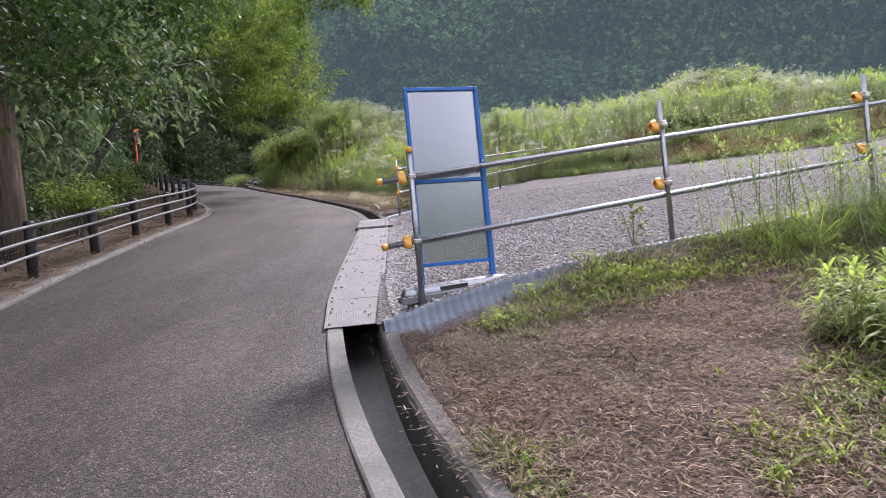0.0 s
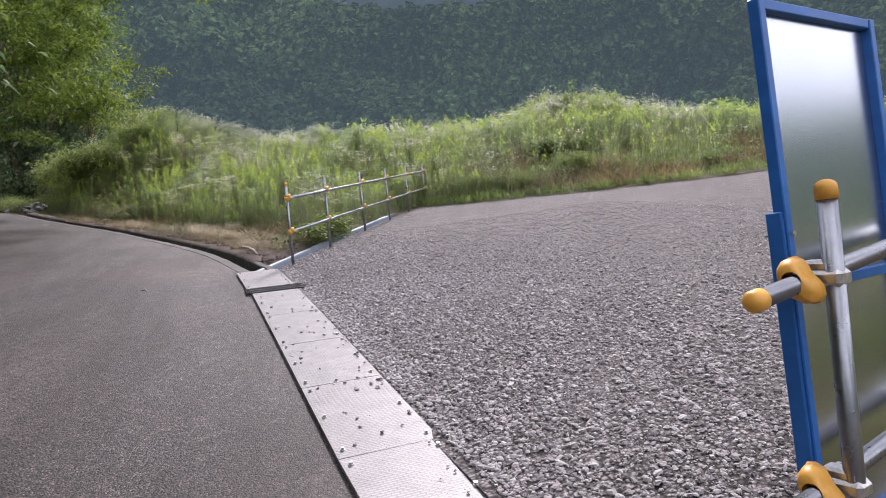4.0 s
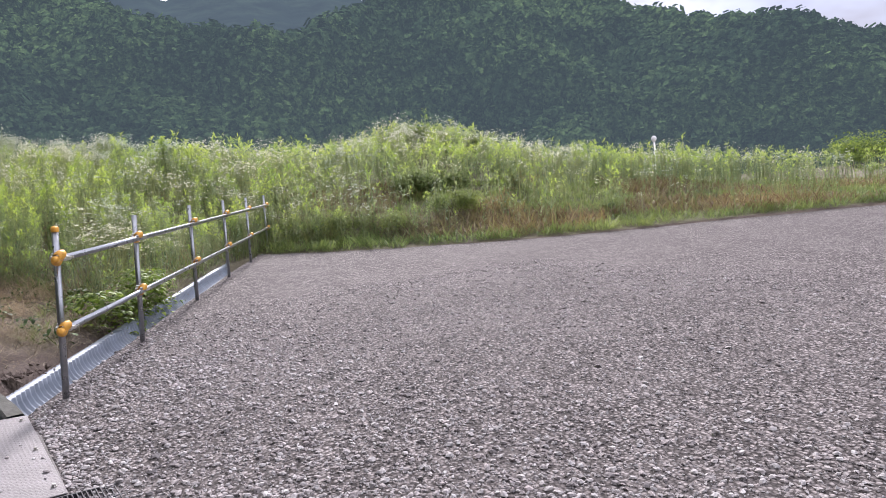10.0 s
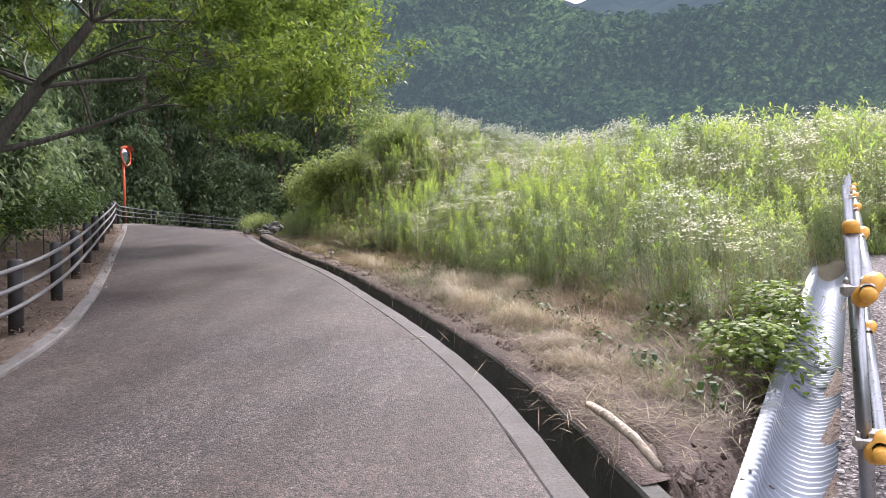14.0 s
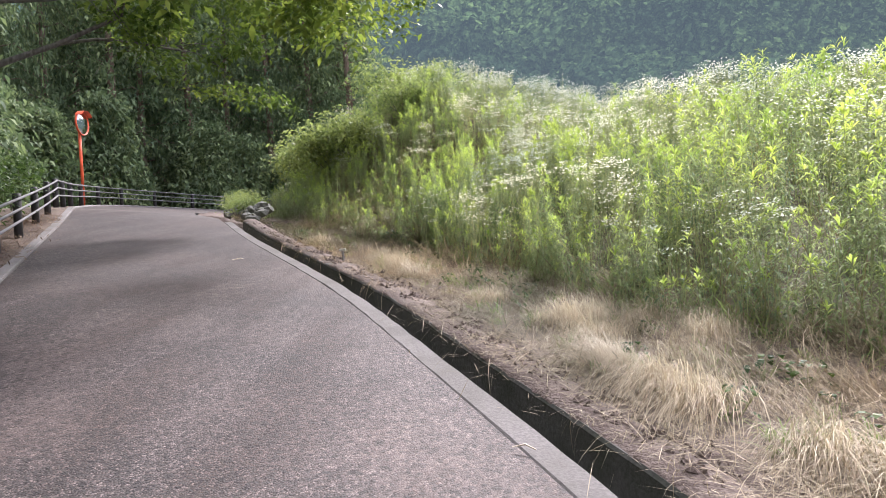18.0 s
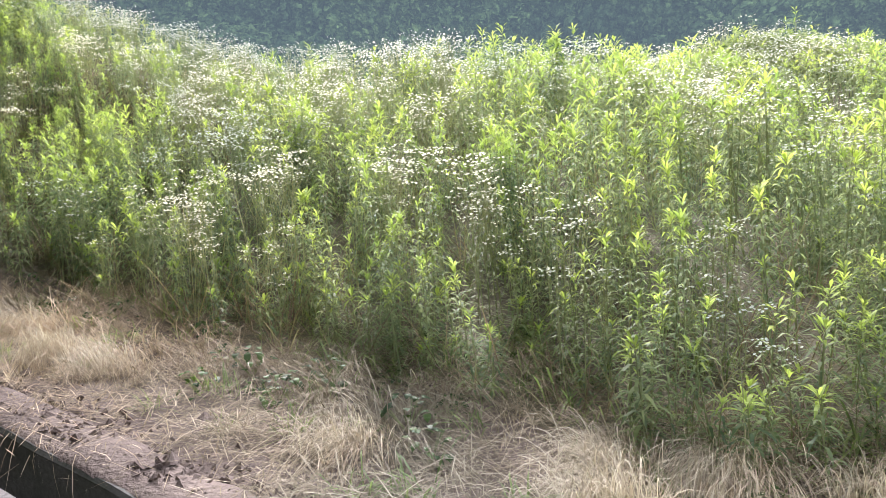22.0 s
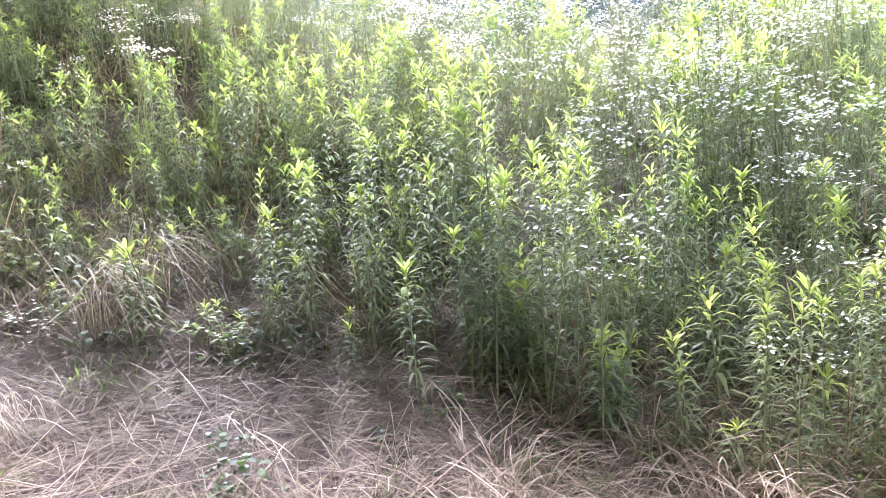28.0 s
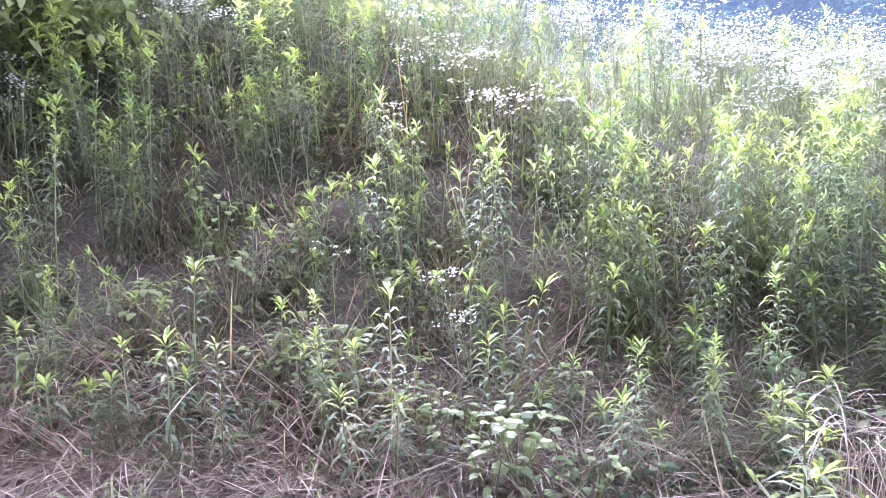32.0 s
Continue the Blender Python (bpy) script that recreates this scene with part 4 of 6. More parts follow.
def goldenrod(r, h, leaves, parts, fat=1.0, low=0.06):
    """An upright stem ringed by narrow arching leaves up to a star of young ones."""
    p = Plant()
    lean = r.normal(0, 0.04, 2) * h
    stem = [np.array([lean[0] * t * t, lean[1] * t * t, h * t]) for t in (0, 0.35, 0.7, 1.0)]
    p.add(tube(stem, [0.005 * fat, 0.0042 * fat, 0.0034 * fat, 0.0015], 3, False), 1)
    body = int(0.84 * leaves)
    for i in range(leaves):
        tip = i >= body
        t = 0.93 + 0.07 * r.random() if tip else low + (0.95 - low) * ((i + r.random()) / body) ** 0.85
        a = i * 2.4 + r.normal(0, 0.25)
        base = np.array([lean[0] * t * t, lean[1] * t * t, h * t])
        length = (0.08 + 0.06 * math.sin(math.pi * min(1, 0.15 + 0.75 * t))) * r.uniform(0.8, 1.25) * fat ** 0.7
        rise = r.uniform(0.4, 2.0) if tip else 0.42 + 0.3 * t + 0.15 * r.normal()
        d = np.array([math.cos(a), math.sin(a), rise])
        p.add(blade(base, d, length, r.uniform(0.0125, 0.0175) * fat, 0.3 if tip else 0.62 * r.uniform(0.6, 1.3), parts if t > 0.3 else 1), 2 if t > 0.84 else 0)
    return p.done()


def fleabane(r, h, heads, parts=1, size=1.0, sides=6, leaves=26, groups=8, reach=0.2):
    """A branching stem with flat-topped clusters of small white heads."""
    p = Plant()
    lean = r.normal(0, 0.06, 2) * h
    p.add(tube([(0, 0, 0), (lean[0] * 0.3, lean[1] * 0.3, 0.5 * h), (lean[0], lean[1], 0.9 * h)], [0.004, 0.0032, 0.002], 3, False), 1)
    for i in range(leaves):
        t = 0.08 + 0.8 * r.random()
        a = r.random() * 6.28
        p.add(blade(np.array([lean[0] * t, lean[1] * t, h * t]), np.array([math.cos(a), math.sin(a), 0.6]), r.uniform(0.06, 0.12), 0.0145 * size, 0.4, parts), 0)
    for g in range(groups):
        t0 = r.uniform(0.45, 0.82)
        a = g * 2.4 + r.normal(0, 0.4)
        out = np.array([math.cos(a), math.sin(a), 0]) * reach * r.uniform(0.2, 1.0)
        root = np.array([lean[0] * t0, lean[1] * t0, h * t0])
        end = root + out + np.array([0, 0, h * (0.96 - t0) + r.uniform(-0.08, 0.06)])
        p.add(tube([root, root + out * 0.6 + (end - root) * 0.4 * np.array([0, 0, 1]), end], [0.002, 0.0016, 0.001], 3, False), 1)
        p.add(blade(root * 0.5 + end * 0.5, out + np.array([0, 0, 0.05]), 0.06, 0.012, 0.3, 1), 0)
        for k in range(max(1, heads // groups)):
            c = end + r.normal(0, 1, 3) * np.array([0.035, 0.035, 0.01])
            rad = r.uniform(0.0075, 0.0105) * size
            n = unit(np.array([r.normal(0, 0.4), r.normal(0, 0.4), 1.0]))
            u = unit(np.cross(n, [1, 0, 0.2]))
            w = np.cross(n, u)
            ang = np.arange(sides) * 2 * np.pi / sides
            ring = c + rad * (np.cos(ang)[:, None] * u + np.sin(ang)[:, None] * w)
            if sides == 4:
                p.add((ring, [(0, 1, 2), (0, 2, 3)]), 3)
            else:
                p.add((np.concatenate([[c - n * rad * 0.35], ring]), [(0, j + 1, (j + 1) % sides + 1) for j in range(sides)]), 3)
    return p.done()


def tuft(r, blades, length, width, spread, droop, parts=2, m=0):
    p = Plant()
    for i in range(blades):
        a = r.random() * 6.28
        rise = 0.4 + 1.6 * r.random()
        base = np.array([r.normal(0, spread), r.normal(0, spread), 0])
        p.add(blade(base, np.array([math.cos(a), math.sin(a), rise]), length * (0.55 + 0.7 * r.random()), width, droop * (0.5 + r.random()), parts), m)
    return p.done()


def mat_of_straw(r, blades, length, width, spread, parts=2):
    """Dry stalks lying flat and crossing."""
    p = Plant()
    for i in range(blades):
        a = r.random() * 6.28
        base = np.array([r.normal(0, spread), r.normal(0, spread), 0.005 + 0.05 * r.random()])
        p.add(blade(base, np.array([math.cos(a), math.sin(a), 0.15 + 0.22 * r.normal()]), length * (0.5 + r.random()), width, 0.2 * r.random(), parts), 0)
    return p.done()


def bushy(r, leaves, radius, height, size):
    """A low plant of broad leaves."""
    p = Plant()
    for i in range(leaves):
        a, t = r.random() * 6.28, r.random() ** 0.6
        q = radius * math.sqrt(r.random()) * (1.1 - 0.5 * t)
        base = np.array([q * math.cos(a), q * math.sin(a), height * t])
        d = np.array([math.cos(a + r.normal(0, 0.7)), math.sin(a + r.normal(0, 0.7)), 0.2 + 0.3 * r.normal()])
        p.add(blade(base, d, size * (0.7 + 0.6 * r.random()), size * 0.62, 0.35, 2), 0)
    for i in range(6):
        a = r.random() * 6.28
        p.add(tube([(0, 0, 0), (0.7 * radius * math.cos(a), 0.7 * radius * math.sin(a), 0.8 * height)], [0.005, 0.002], 3, False), 1)
    return p.done()


def strew(name, kinds, x, y, z, scale, mats, label, category, tilt=0.08, lean_to=None):
    """Many plants as one mesh, each turned, leaned and scaled on its own."""
    vs, fs, ms, n = [], [], [], 0
    pick = rng.integers(0, len(kinds), len(x))
    for k, (v, f, m) in enumerate(kinds):
        idx = np.where(pick == k)[0]
        if not len(idx):
            continue
        a = rng.random(len(idx)) * 2 * np.pi
        c, s_ = np.cos(a), np.sin(a)
        sc = scale[idx]
        X = (v[None, :, 0] * c[:, None] - v[None, :, 1] * s_[:, None]) * sc[:, None]
        Y = (v[None, :, 0] * s_[:, None] + v[None, :, 1] * c[:, None]) * sc[:, None]
        Z = np.repeat(v[None, :, 2], len(idx), 0) * sc[:, None]
        tx, ty = rng.normal(0, tilt, len(idx)), rng.normal(0, tilt, len(idx))
        if lean_to is not None:
            tx, ty = tx + lean_to[0], ty + lean_to[1]
        X, Y = X + tx[:, None] * Z, Y + ty[:, None] * Z
        P = np.stack([X + x[idx, None], Y + y[idx, None], Z + z[idx, None]], -1)
        vs.append(P.reshape(-1, 3))
        fs.append((f[None] + (np.arange(len(idx)) * len(v))[:, None, None] + n).reshape(-1, 3))
        ms.append(np.tile(m, len(idx)))
        n += P.shape[0] * P.shape[1]
    ob = mesh_obj(name, np.concatenate(vs), np.concatenate(fs), mats, np.concatenate(ms))
    return tagged(ob, label, category, kind="stuff")


def patch(x, y, size):
    """A slow field from 0 to 1 for patches of one kind."""
    return 0.5 + 0.5 * np.sin(x / size + 1.7 * np.sin(y / size * 0.8 + 0.4)) * np.cos(y / size * 1.1 - 0.9 * np.sin(x / size * 0.7))


def scatter(n, x0, x1, y0, y1):
    x, y = rng.uniform(x0, x1, n), rng.uniform(y0, y1, n)
    z, zone, dr, dq, dl, hard = survey(x, y)
    return x, y, z, zone, dr, dq, dl, hard


def path_far(x, y):
    """Distance from the line walked."""
    line = np.stack([np.linspace(0, -8.5, 30), np.linspace(0, 30, 30)], -1)
    return nearest(x, y, line)[0]


r0 = np.random.default_rng(3)
GR_NEAR = [goldenrod(r0, 0.92 + 0.06 * k, 92, 2) for k in range(8)]
GR_MID = [goldenrod(r0, 0.94 + 0.07 * k, 60, 1, 1.3) for k in range(5)]
GR_FAR = [goldenrod(r0, 0.95 + 0.08 * k, 26, 1, 2.0) for k in range(4)]
FB_NEAR = [fleabane(r0, 0.92 + 0.07 * k, 46, 1, 1.15, 6, 36) for k in range(6)]
FB_MID = [fleabane(r0, 0.94 + 0.07 * k, 30, 1, 1.3, 4, 22, 7) for k in range(5)]
FB_FAR = [fleabane(r0, 0.95 + 0.07 * k, 16, 1, 1.8, 4, 10, 5, 0.24) for k in range(4)]
WEED_MATS = [GOLDENROD, STEM, GOLDENTIP, PETAL]
FLEA_MATS = [FLEALEAF, STEM, GOLDENTIP, PETAL]

x, y, z, zone, dr, dq, dl, hard = scatter(86000, -14, 30, 14, 50)
even = (x, y, z, zone, dr, dq, dl, hard)


def standing(x, y, zone, dr, dq, dl, hard):
    """Where the weeds grow, and where they thin out at the end of the walk."""
    grows = ~hard & (zone == 1) & (dr > 1.85 + 0.4 * lumps(x, y)) & (dq > 0.55) & (dl > dr)
    return grows, path_far(x, y), (y > 28.4) & (y < 33.4) & (dr < 3.9 + 0.5 * lumps(1.3 * x, 1.3 * y)) & (x < -3.2)


# stems stand in clumps, each of one kind and about one height
CELL = 0.62
ci, cj = np.floor(x / CELL).astype(int), np.floor(y / CELL).astype(int)
clump = rng.random((5, 110, 110))[:, ci % 110, cj % 110]
x = x + (0.5 - (x / CELL - ci)) * CELL * 0.3 + (clump[0] - 0.5) * 0.36
y = y + (0.5 - (y / CELL - cj)) * CELL * 0.3 + (clump[1] - 0.5) * 0.36
z, zone, dr, dq, dl, hard = survey(x, y)
okay, far, open_end = standing(x, y, zone, dr, dq, dl, hard)
gold = 0.45 * patch(x, y, 1.6) + 0.55 * patch(2 * x + 5, 2 * y, 0.9)
brown = (dq < 5.5) & (x > 6.5)
thin = np.where(brown, 0.18, 1.0) * (0.75 + 0.45 * clump[4])
dens = rng.random(len(x))
# lower towards the mown verge, tallest on the rise beside the far fence
stand = np.interp(y - 0.55 * x, [26, 31, 36], [1.2, 1.18, 1.02]) + 0.22 * np.exp(-(((x - 2) / 3) ** 2 + ((y - 28.5) / 3) ** 2))
size = stand * np.clip(0.66 + 0.17 * (np.minimum(dr, dq + 1.5) - 1.8), 0.62, 1.0) * rng.uniform(0.88, 1.06, len(x)) * (0.8 + 0.3 * clump[2])
tall = rng.random(len(x)) < 0.006
size = np.where(tall, size * 1.3, size)
thin = np.where(open_end, 0.16, thin)
size = np.where(open_end, size * 0.72, size) * (1 + 0.08 * lumps(1.4 * x + 2, 1.4 * y))
near_m = okay & (far < 6.5) & (dens < 0.31 * thin)
mid_m = okay & (far >= 6.5) & (far < 11) & (dens < 0.3 * thin)
far_m = okay & (far >= 11) & (far < 30) & (dens < 0.3 * thin)
choose = 0.85 * clump[3] + 0.15 * rng.random(len(x))
for m, kg, kf, nm in ((near_m, GR_NEAR, FB_NEAR, "near"), (mid_m, GR_MID, FB_MID, "mid"), (far_m, GR_FAR, FB_FAR, "far")):
    crest = np.clip((np.minimum(dr, dq) - 5) / 5, 0, 1)
    g = m & (choose < 0.16 + 0.95 * gold - 0.7 * crest * np.where((x > 2.5) & (dq < 14), 0.1, 1))
    f = m & ~g
    strew("goldenrod", kg, x[g], y[g], z[g] - 0.02, size[g], WEED_MATS, "dense stand of tall green goldenrod on the slope", "weeds", 0.05)
    strew("fleabane", kf, x[f], y[f], z[f] - 0.02, size[f] * (1.0 + 0.12 * crest[f]), FLEA_MATS, "white-flowered fleabane among the goldenrod", "wildflowers", 0.07)
# lower growth that closes the gaps between the stems
x, y, z, zone, dr, dq, dl, hard = even
okay, far, open_end = standing(x, y, zone, dr, dq, dl, hard)
u = okay & (far < 11) & (rng.random(len(x)) < np.where(open_end, 0.03, 0.13))
strew("young_goldenrod", [goldenrod(r0, 0.5 + 0.07 * k, 46, 1, 1.2) for k in range(5)], x[u], y[u], z[u] - 0.02, rng.uniform(0.75, 1.15, u.sum()), WEED_MATS, "half-grown goldenrod filling the stand", "weeds", 0.08)
u = okay & (far < 12) & (rng.random(len(x)) < np.where(open_end, 0.16, 0.2))
UNDER = [tuft(r0, 16, 0.42, 0.011, 0.07, 0.5) for _ in range(4)]
strew("undergrowth", UNDER, x[u], y[u], z[u], rng.uniform(0.6, 1.3, u.sum()) * np.where(open_end[u], 0.6, 1), [GRASS], "rank green grass under the weeds", "grass")

DEADSTEM = [tuft(r0, 7, 0.85, 0.006, 0.05, 0.12, 3) for _ in range(4)]
u = okay & (far < 14) & (rng.random(len(x)) < 0.12)
strew("dead_stalks", DEADSTEM, x[u], y[u], z[u], rng.uniform(0.6, 1.2, u.sum()), [RUSSET], "brown dead stalks standing in the weeds", "weeds")
u = ~hard & (zone == 1) & (dl > dr) & (y > 29.5) & (y < 42) & (x < -3) & (dr < 11) & (rng.random(len(x)) < 0.4)
strew("low_grass", [tuft(r0, 20, 0.34, 0.007, 0.09, 0.55, 2) for _ in range(4)], x[u], y[u], z[u], rng.uniform(0.5, 1.1, u.sum()), [GRASS], "low trampled grass on the inside of the bend", "grass")
u = ~hard & (zone == 1) & (dl > dr) & (y > 26.5) & (y < 37) & (x < -3.2) & (dr > 0.6) & (dr < 7) & (rng.random(len(x)) < 0.6)
strew("fallen_stalks", [mat_of_straw(r0, 34, 0.3, 0.005, 0.16) for _ in range(4)], x[u], y[u], z[u], rng.uniform(0.7, 1.3, u.sum()), [DEADGRASS], "grey-brown dead stalks lying under the weeds", "straw")
u = ~hard & (zone == 1) & (dl > dr) & (y > 28.5) & (y < 37) & (x < -3.6) & (dr > 1.6) & (dr < 7)
w_ = u & (rng.random(len(x)) < np.where((y > 31) & (x < -5.5), 0.5, 0.22))
strew("pale_grass", [tuft(r0, 24, 0.4, 0.0055, 0.1, 0.5, 2) for _ in range(4)], x[w_], y[w_], z[w_], rng.uniform(0.5, 1.2, w_.sum()), [STRAW], "pale dry grass standing between the weeds", "grass", 0.15)
w_ = u & (rng.random(len(x)) < 0.1)
strew("slope_weed", [bushy(r0, 34, 0.16, 0.3, 0.06) for _ in range(4)], x[w_], y[w_], z[w_], rng.uniform(0.6, 1.4, w_.sum()), [GRASS, STEM], "low leafy weeds on the inside of the bend", "weeds")
w_ = ~hard & (zone == 1) & (dl > dr) & (y > 15) & (y < 33) & (dr > 1.55) & (dr < np.where(y > 26, 6, 3.0)) & (dq > 0.6) & (rng.random(len(x)) < 0.13)
strew("leafy_weed", [goldenrod(r0, 0.34 + 0.07 * k, 44, 2, 1.15) for k in range(4)], x[w_], y[w_], z[w_] - 0.02, rng.uniform(0.6, 1.2, w_.sum()), WEED_MATS, "short young goldenrod at the edge of the stand", "weeds")
# brown and green growth beyond the lot
x, y, z, zone, dr, dq, dl, hard = scatter(16000, 3, 34, 11, 30)
okay = ~hard & (zone == 1) & (dq < 7) & (x > 3.5) & (dr > 6)
k = okay & (patch(x, y, 1.3) > 0.5) & (x > 6) & (dq > 0.5)
TALLGRASS = [tuft(r0, 14, 0.6, 0.02, 0.1, 0.35, 1) for _ in range(4)]
strew("dry_grass", TALLGRASS, x[k], y[k], z[k], rng.uniform(0.7, 1.3, k.sum()), [RUSSET], "reddish dry grass on the bank beyond the gravel", "grass")
k = okay & ((dq < 1.0) | (patch(x, y, 1.3) <= 0.5))
strew("bank_grass", TALLGRASS, x[k], y[k], z[k], rng.uniform(0.5, 1.0, k.sum()), [GRASS], "green grass along the edge of the gravel", "grass")

# dry straw verge beside the gutter
x, y, z, zone, dr, dq, dl, hard = scatter(26000, -13, 2, 14.2, 33.5)
z = z + 0.045 * np.clip((0.9 - dr) / 0.2, 0, 1)
okay = ~hard & (dr > 0.5) & (dr < 2.9 + 0.6 * lumps(x, y)) & (dl > dr) & (dq > 0.5) & (zone < 2)
STRAWMAT = [mat_of_straw(r0, 48, 0.17, 0.003, 0.14) for _ in range(5)]
k = okay & (dr > 0.6) & (y < 27.6) & (rng.random(len(x)) < 0.3)
strew("straw_mat", STRAWMAT, x[k], y[k], z[k], rng.uniform(0.8, 1.5, k.sum()), [STRAW], "mown dry straw lying over the verge", "straw")
k = okay & (dr > 0.6) & (rng.random(len(x)) < np.where(y > 27.6, 0.5, 0.24))
strew("brown_clippings", STRAWMAT, x[k], y[k], z[k], rng.uniform(0.8, 1.4, k.sum()), [DEADGRASS], "brown mown clippings lying over the verge", "straw")
TANGLE = [mat_of_straw(r0, 40, 0.34, 0.0042, 0.2, 3) for _ in range(5)]
for mat, share, word in ((STRAW, 0.055, "pale"), (DEADGRASS, 0.2, "dark")):
    k = ~hard & (dl > dr) & (y > 27) & (dr > 0.62) & (dr < 3.4) & (zone < 2) & (rng.random(len(x)) < share)
    strew("tangled_straw", TANGLE, x[k], y[k], z[k] + 0.01, rng.uniform(0.7, 1.2, k.sum()), [mat], "%s tangled straw lying on the verge at the end of the walk" % word, "straw", 0.12)
STRAWTUFT = [tuft(r0, 64, 0.56, 0.0032, 0.05, 0.8, 3) for _ in range(5)]
k = okay & (dr > 0.75) & (patch(x + 3, y, 0.9) > 0.45) & (rng.random(len(x)) < 0.16) & (dr > 1.1) & (y < 28)
strew("straw_tufts", STRAWTUFT, x[k], y[k], z[k], rng.uniform(0.6, 1.0, k.sum()) * np.clip(0.5 + 0.35 * dr[k], 0.7, 1.4), [STRAW], "tufts of bleached arching grass on the verge", "grass", 0.1, (-0.25, 0.3))
k = okay & (dr > 1.45) & (dr < 2.7) & (y < 27.5) & (patch(x, y + 1, 0.7) > 0.5) & (rng.random(len(x)) < 0.08)
strew("drooping_straw", [tuft(r0, 120, 0.72, 0.0045, 0.1, 0.95, 4) for _ in range(4)], x[k], y[k], z[k], rng.uniform(0.6, 1.15, k.sum()), [STRAW], "pale hair-like grass drooping in tufts towards the gutter", "grass", 0.1, (-0.4, -0.05))
k = okay & (dr > 1.0) & (rng.random(len(x)) < 0.06)
strew("verge_grass", [tuft(r0, 26, 0.3, 0.008, 0.04, 0.45) for _ in range(4)], x[k], y[k], z[k], rng.uniform(0.5, 1.2, k.sum()), [GRASS], "small green grass tufts in the straw", "grass")
k = okay & (dr > 1.2) & (rng.random(len(x)) < 0.04)
strew("verge_weed", [bushy(r0, 22, 0.16, 0.2, 0.07) for _ in range(4)], x[k], y[k], z[k], rng.uniform(0.5, 1.1, k.sum()), [BROADLEAF, STEM], "low broad-leaved weeds on the verge", "weeds")
# stalks that hang into the gutter
k = (dr < 0.72) & (dr > 0.46) & ~inside(x, y, ROAD_POLY) & (dl > dr) & (y > 15.4) & (y < 31) & (rng.random(len(x)) < 0.2)
strew("hanging_straw", [tuft(r0, 14, 0.26, 0.0032, 0.05, 1.3, 3) for _ in range(4)], x[k], y[k], road_z(x[k], y[k]) + 0.04, rng.uniform(0.6, 1.2, k.sum()), [STRAW], "dry stalks hanging over the gutter's edge", "straw", 0.2)

# brown verge where the walk begins
x, y, z, zone, dr, dq, dl, hard = scatter(30000, -1.2, 9, -1, 9.5)
okay = ~hard & (zone == 3) & (dr > 0.55)
BROWNMAT = [mat_of_straw(r0, 52, 0.048, 0.006, 0.12, 1) for _ in range(6)]
kb = okay & (y < 7) & (rng.random(len(x)) < np.clip(0.66 - 0.07 * np.hypot(x - 0.6, y - 3), 0.04, 1))
strew("brown_turf", BROWNMAT, x[kb], y[kb], z[kb], rng.uniform(0.7, 1.5, kb.sum()), [BROWN_GRASS], "scorched brown grass on the verge", "grass", 0.15)
for mat, share, word in ((STRAW, 0.055, "pale"), (RUSSET, 0.1, "russet"), (DEADGRASS, 0.1, "grey-brown")):
    k = okay & (y < 6.5) & (np.hypot(x - 0.6, y - 3) < 4.2) & (rng.random(len(x)) < share)
    strew("scorched_tuft", [tuft(r0, 11, 0.075, 0.0045, 0.03, 0.5, 1) for _ in range(4)], x[k], y[k], z[k], rng.uniform(0.6, 1.4, k.sum()), [mat], "short %s tufts of scorched grass on the verge" % word, "grass", 0.3)
edge = -((y - 5.34) * 0.957 - (x + 0.2) * 0.289)
green = okay & (edge > 0.22) & (((edge < 1.05 + 0.35 * lumps(x, y)) & (x > 0.3)) | ((x - 0.45 * y > 0.5 + 0.3 * lumps(3 * x, 3 * y)) & (x > 1.0) & (y < 5.2)) | ((dr < 0.68) & (y < 3.2)))
k = green & (x < 6) & (rng.random(len(x)) < 0.5)
strew("green_turf", [tuft(r0, 16, 0.15, 0.009, 0.05, 0.4, 1) for _ in range(4)], x[k], y[k], z[k], rng.uniform(0.6, 1.4, k.sum()), [GRASS], "fresh green grass at the edge of the scorched verge", "grass")
k = green & (x < 6) & (rng.random(len(x)) < 0.05)
strew("low_weed", [bushy(r0, 30, 0.12, 0.12, 0.035) for _ in range(4)], x[k], y[k], z[k], rng.uniform(0.6, 1.4, k.sum()), [GOLDENTIP, STEM], "low yellow-green weeds in the grass", "weeds")
k = okay & (x > 2.3) & (edge > 0.1) & (edge < 0.5 + 0.6 * np.clip(x - 2.2, 0, 3)) & (rng.random(len(x)) < 0.14)
strew("tall_weed", GR_MID[:3] + [(v_, f_, m_ + 2) for v_, f_, m_ in (tuft(r0, 30, 0.8, 0.01, 0.06, 0.4), tuft(r0, 36, 0.7, 0.009, 0.08, 0.6))], x[k], y[k], z[k], rng.uniform(0.5, 0.9, k.sum()), WEED_MATS, "tall weeds and grass at the foot of the fence", "weeds")

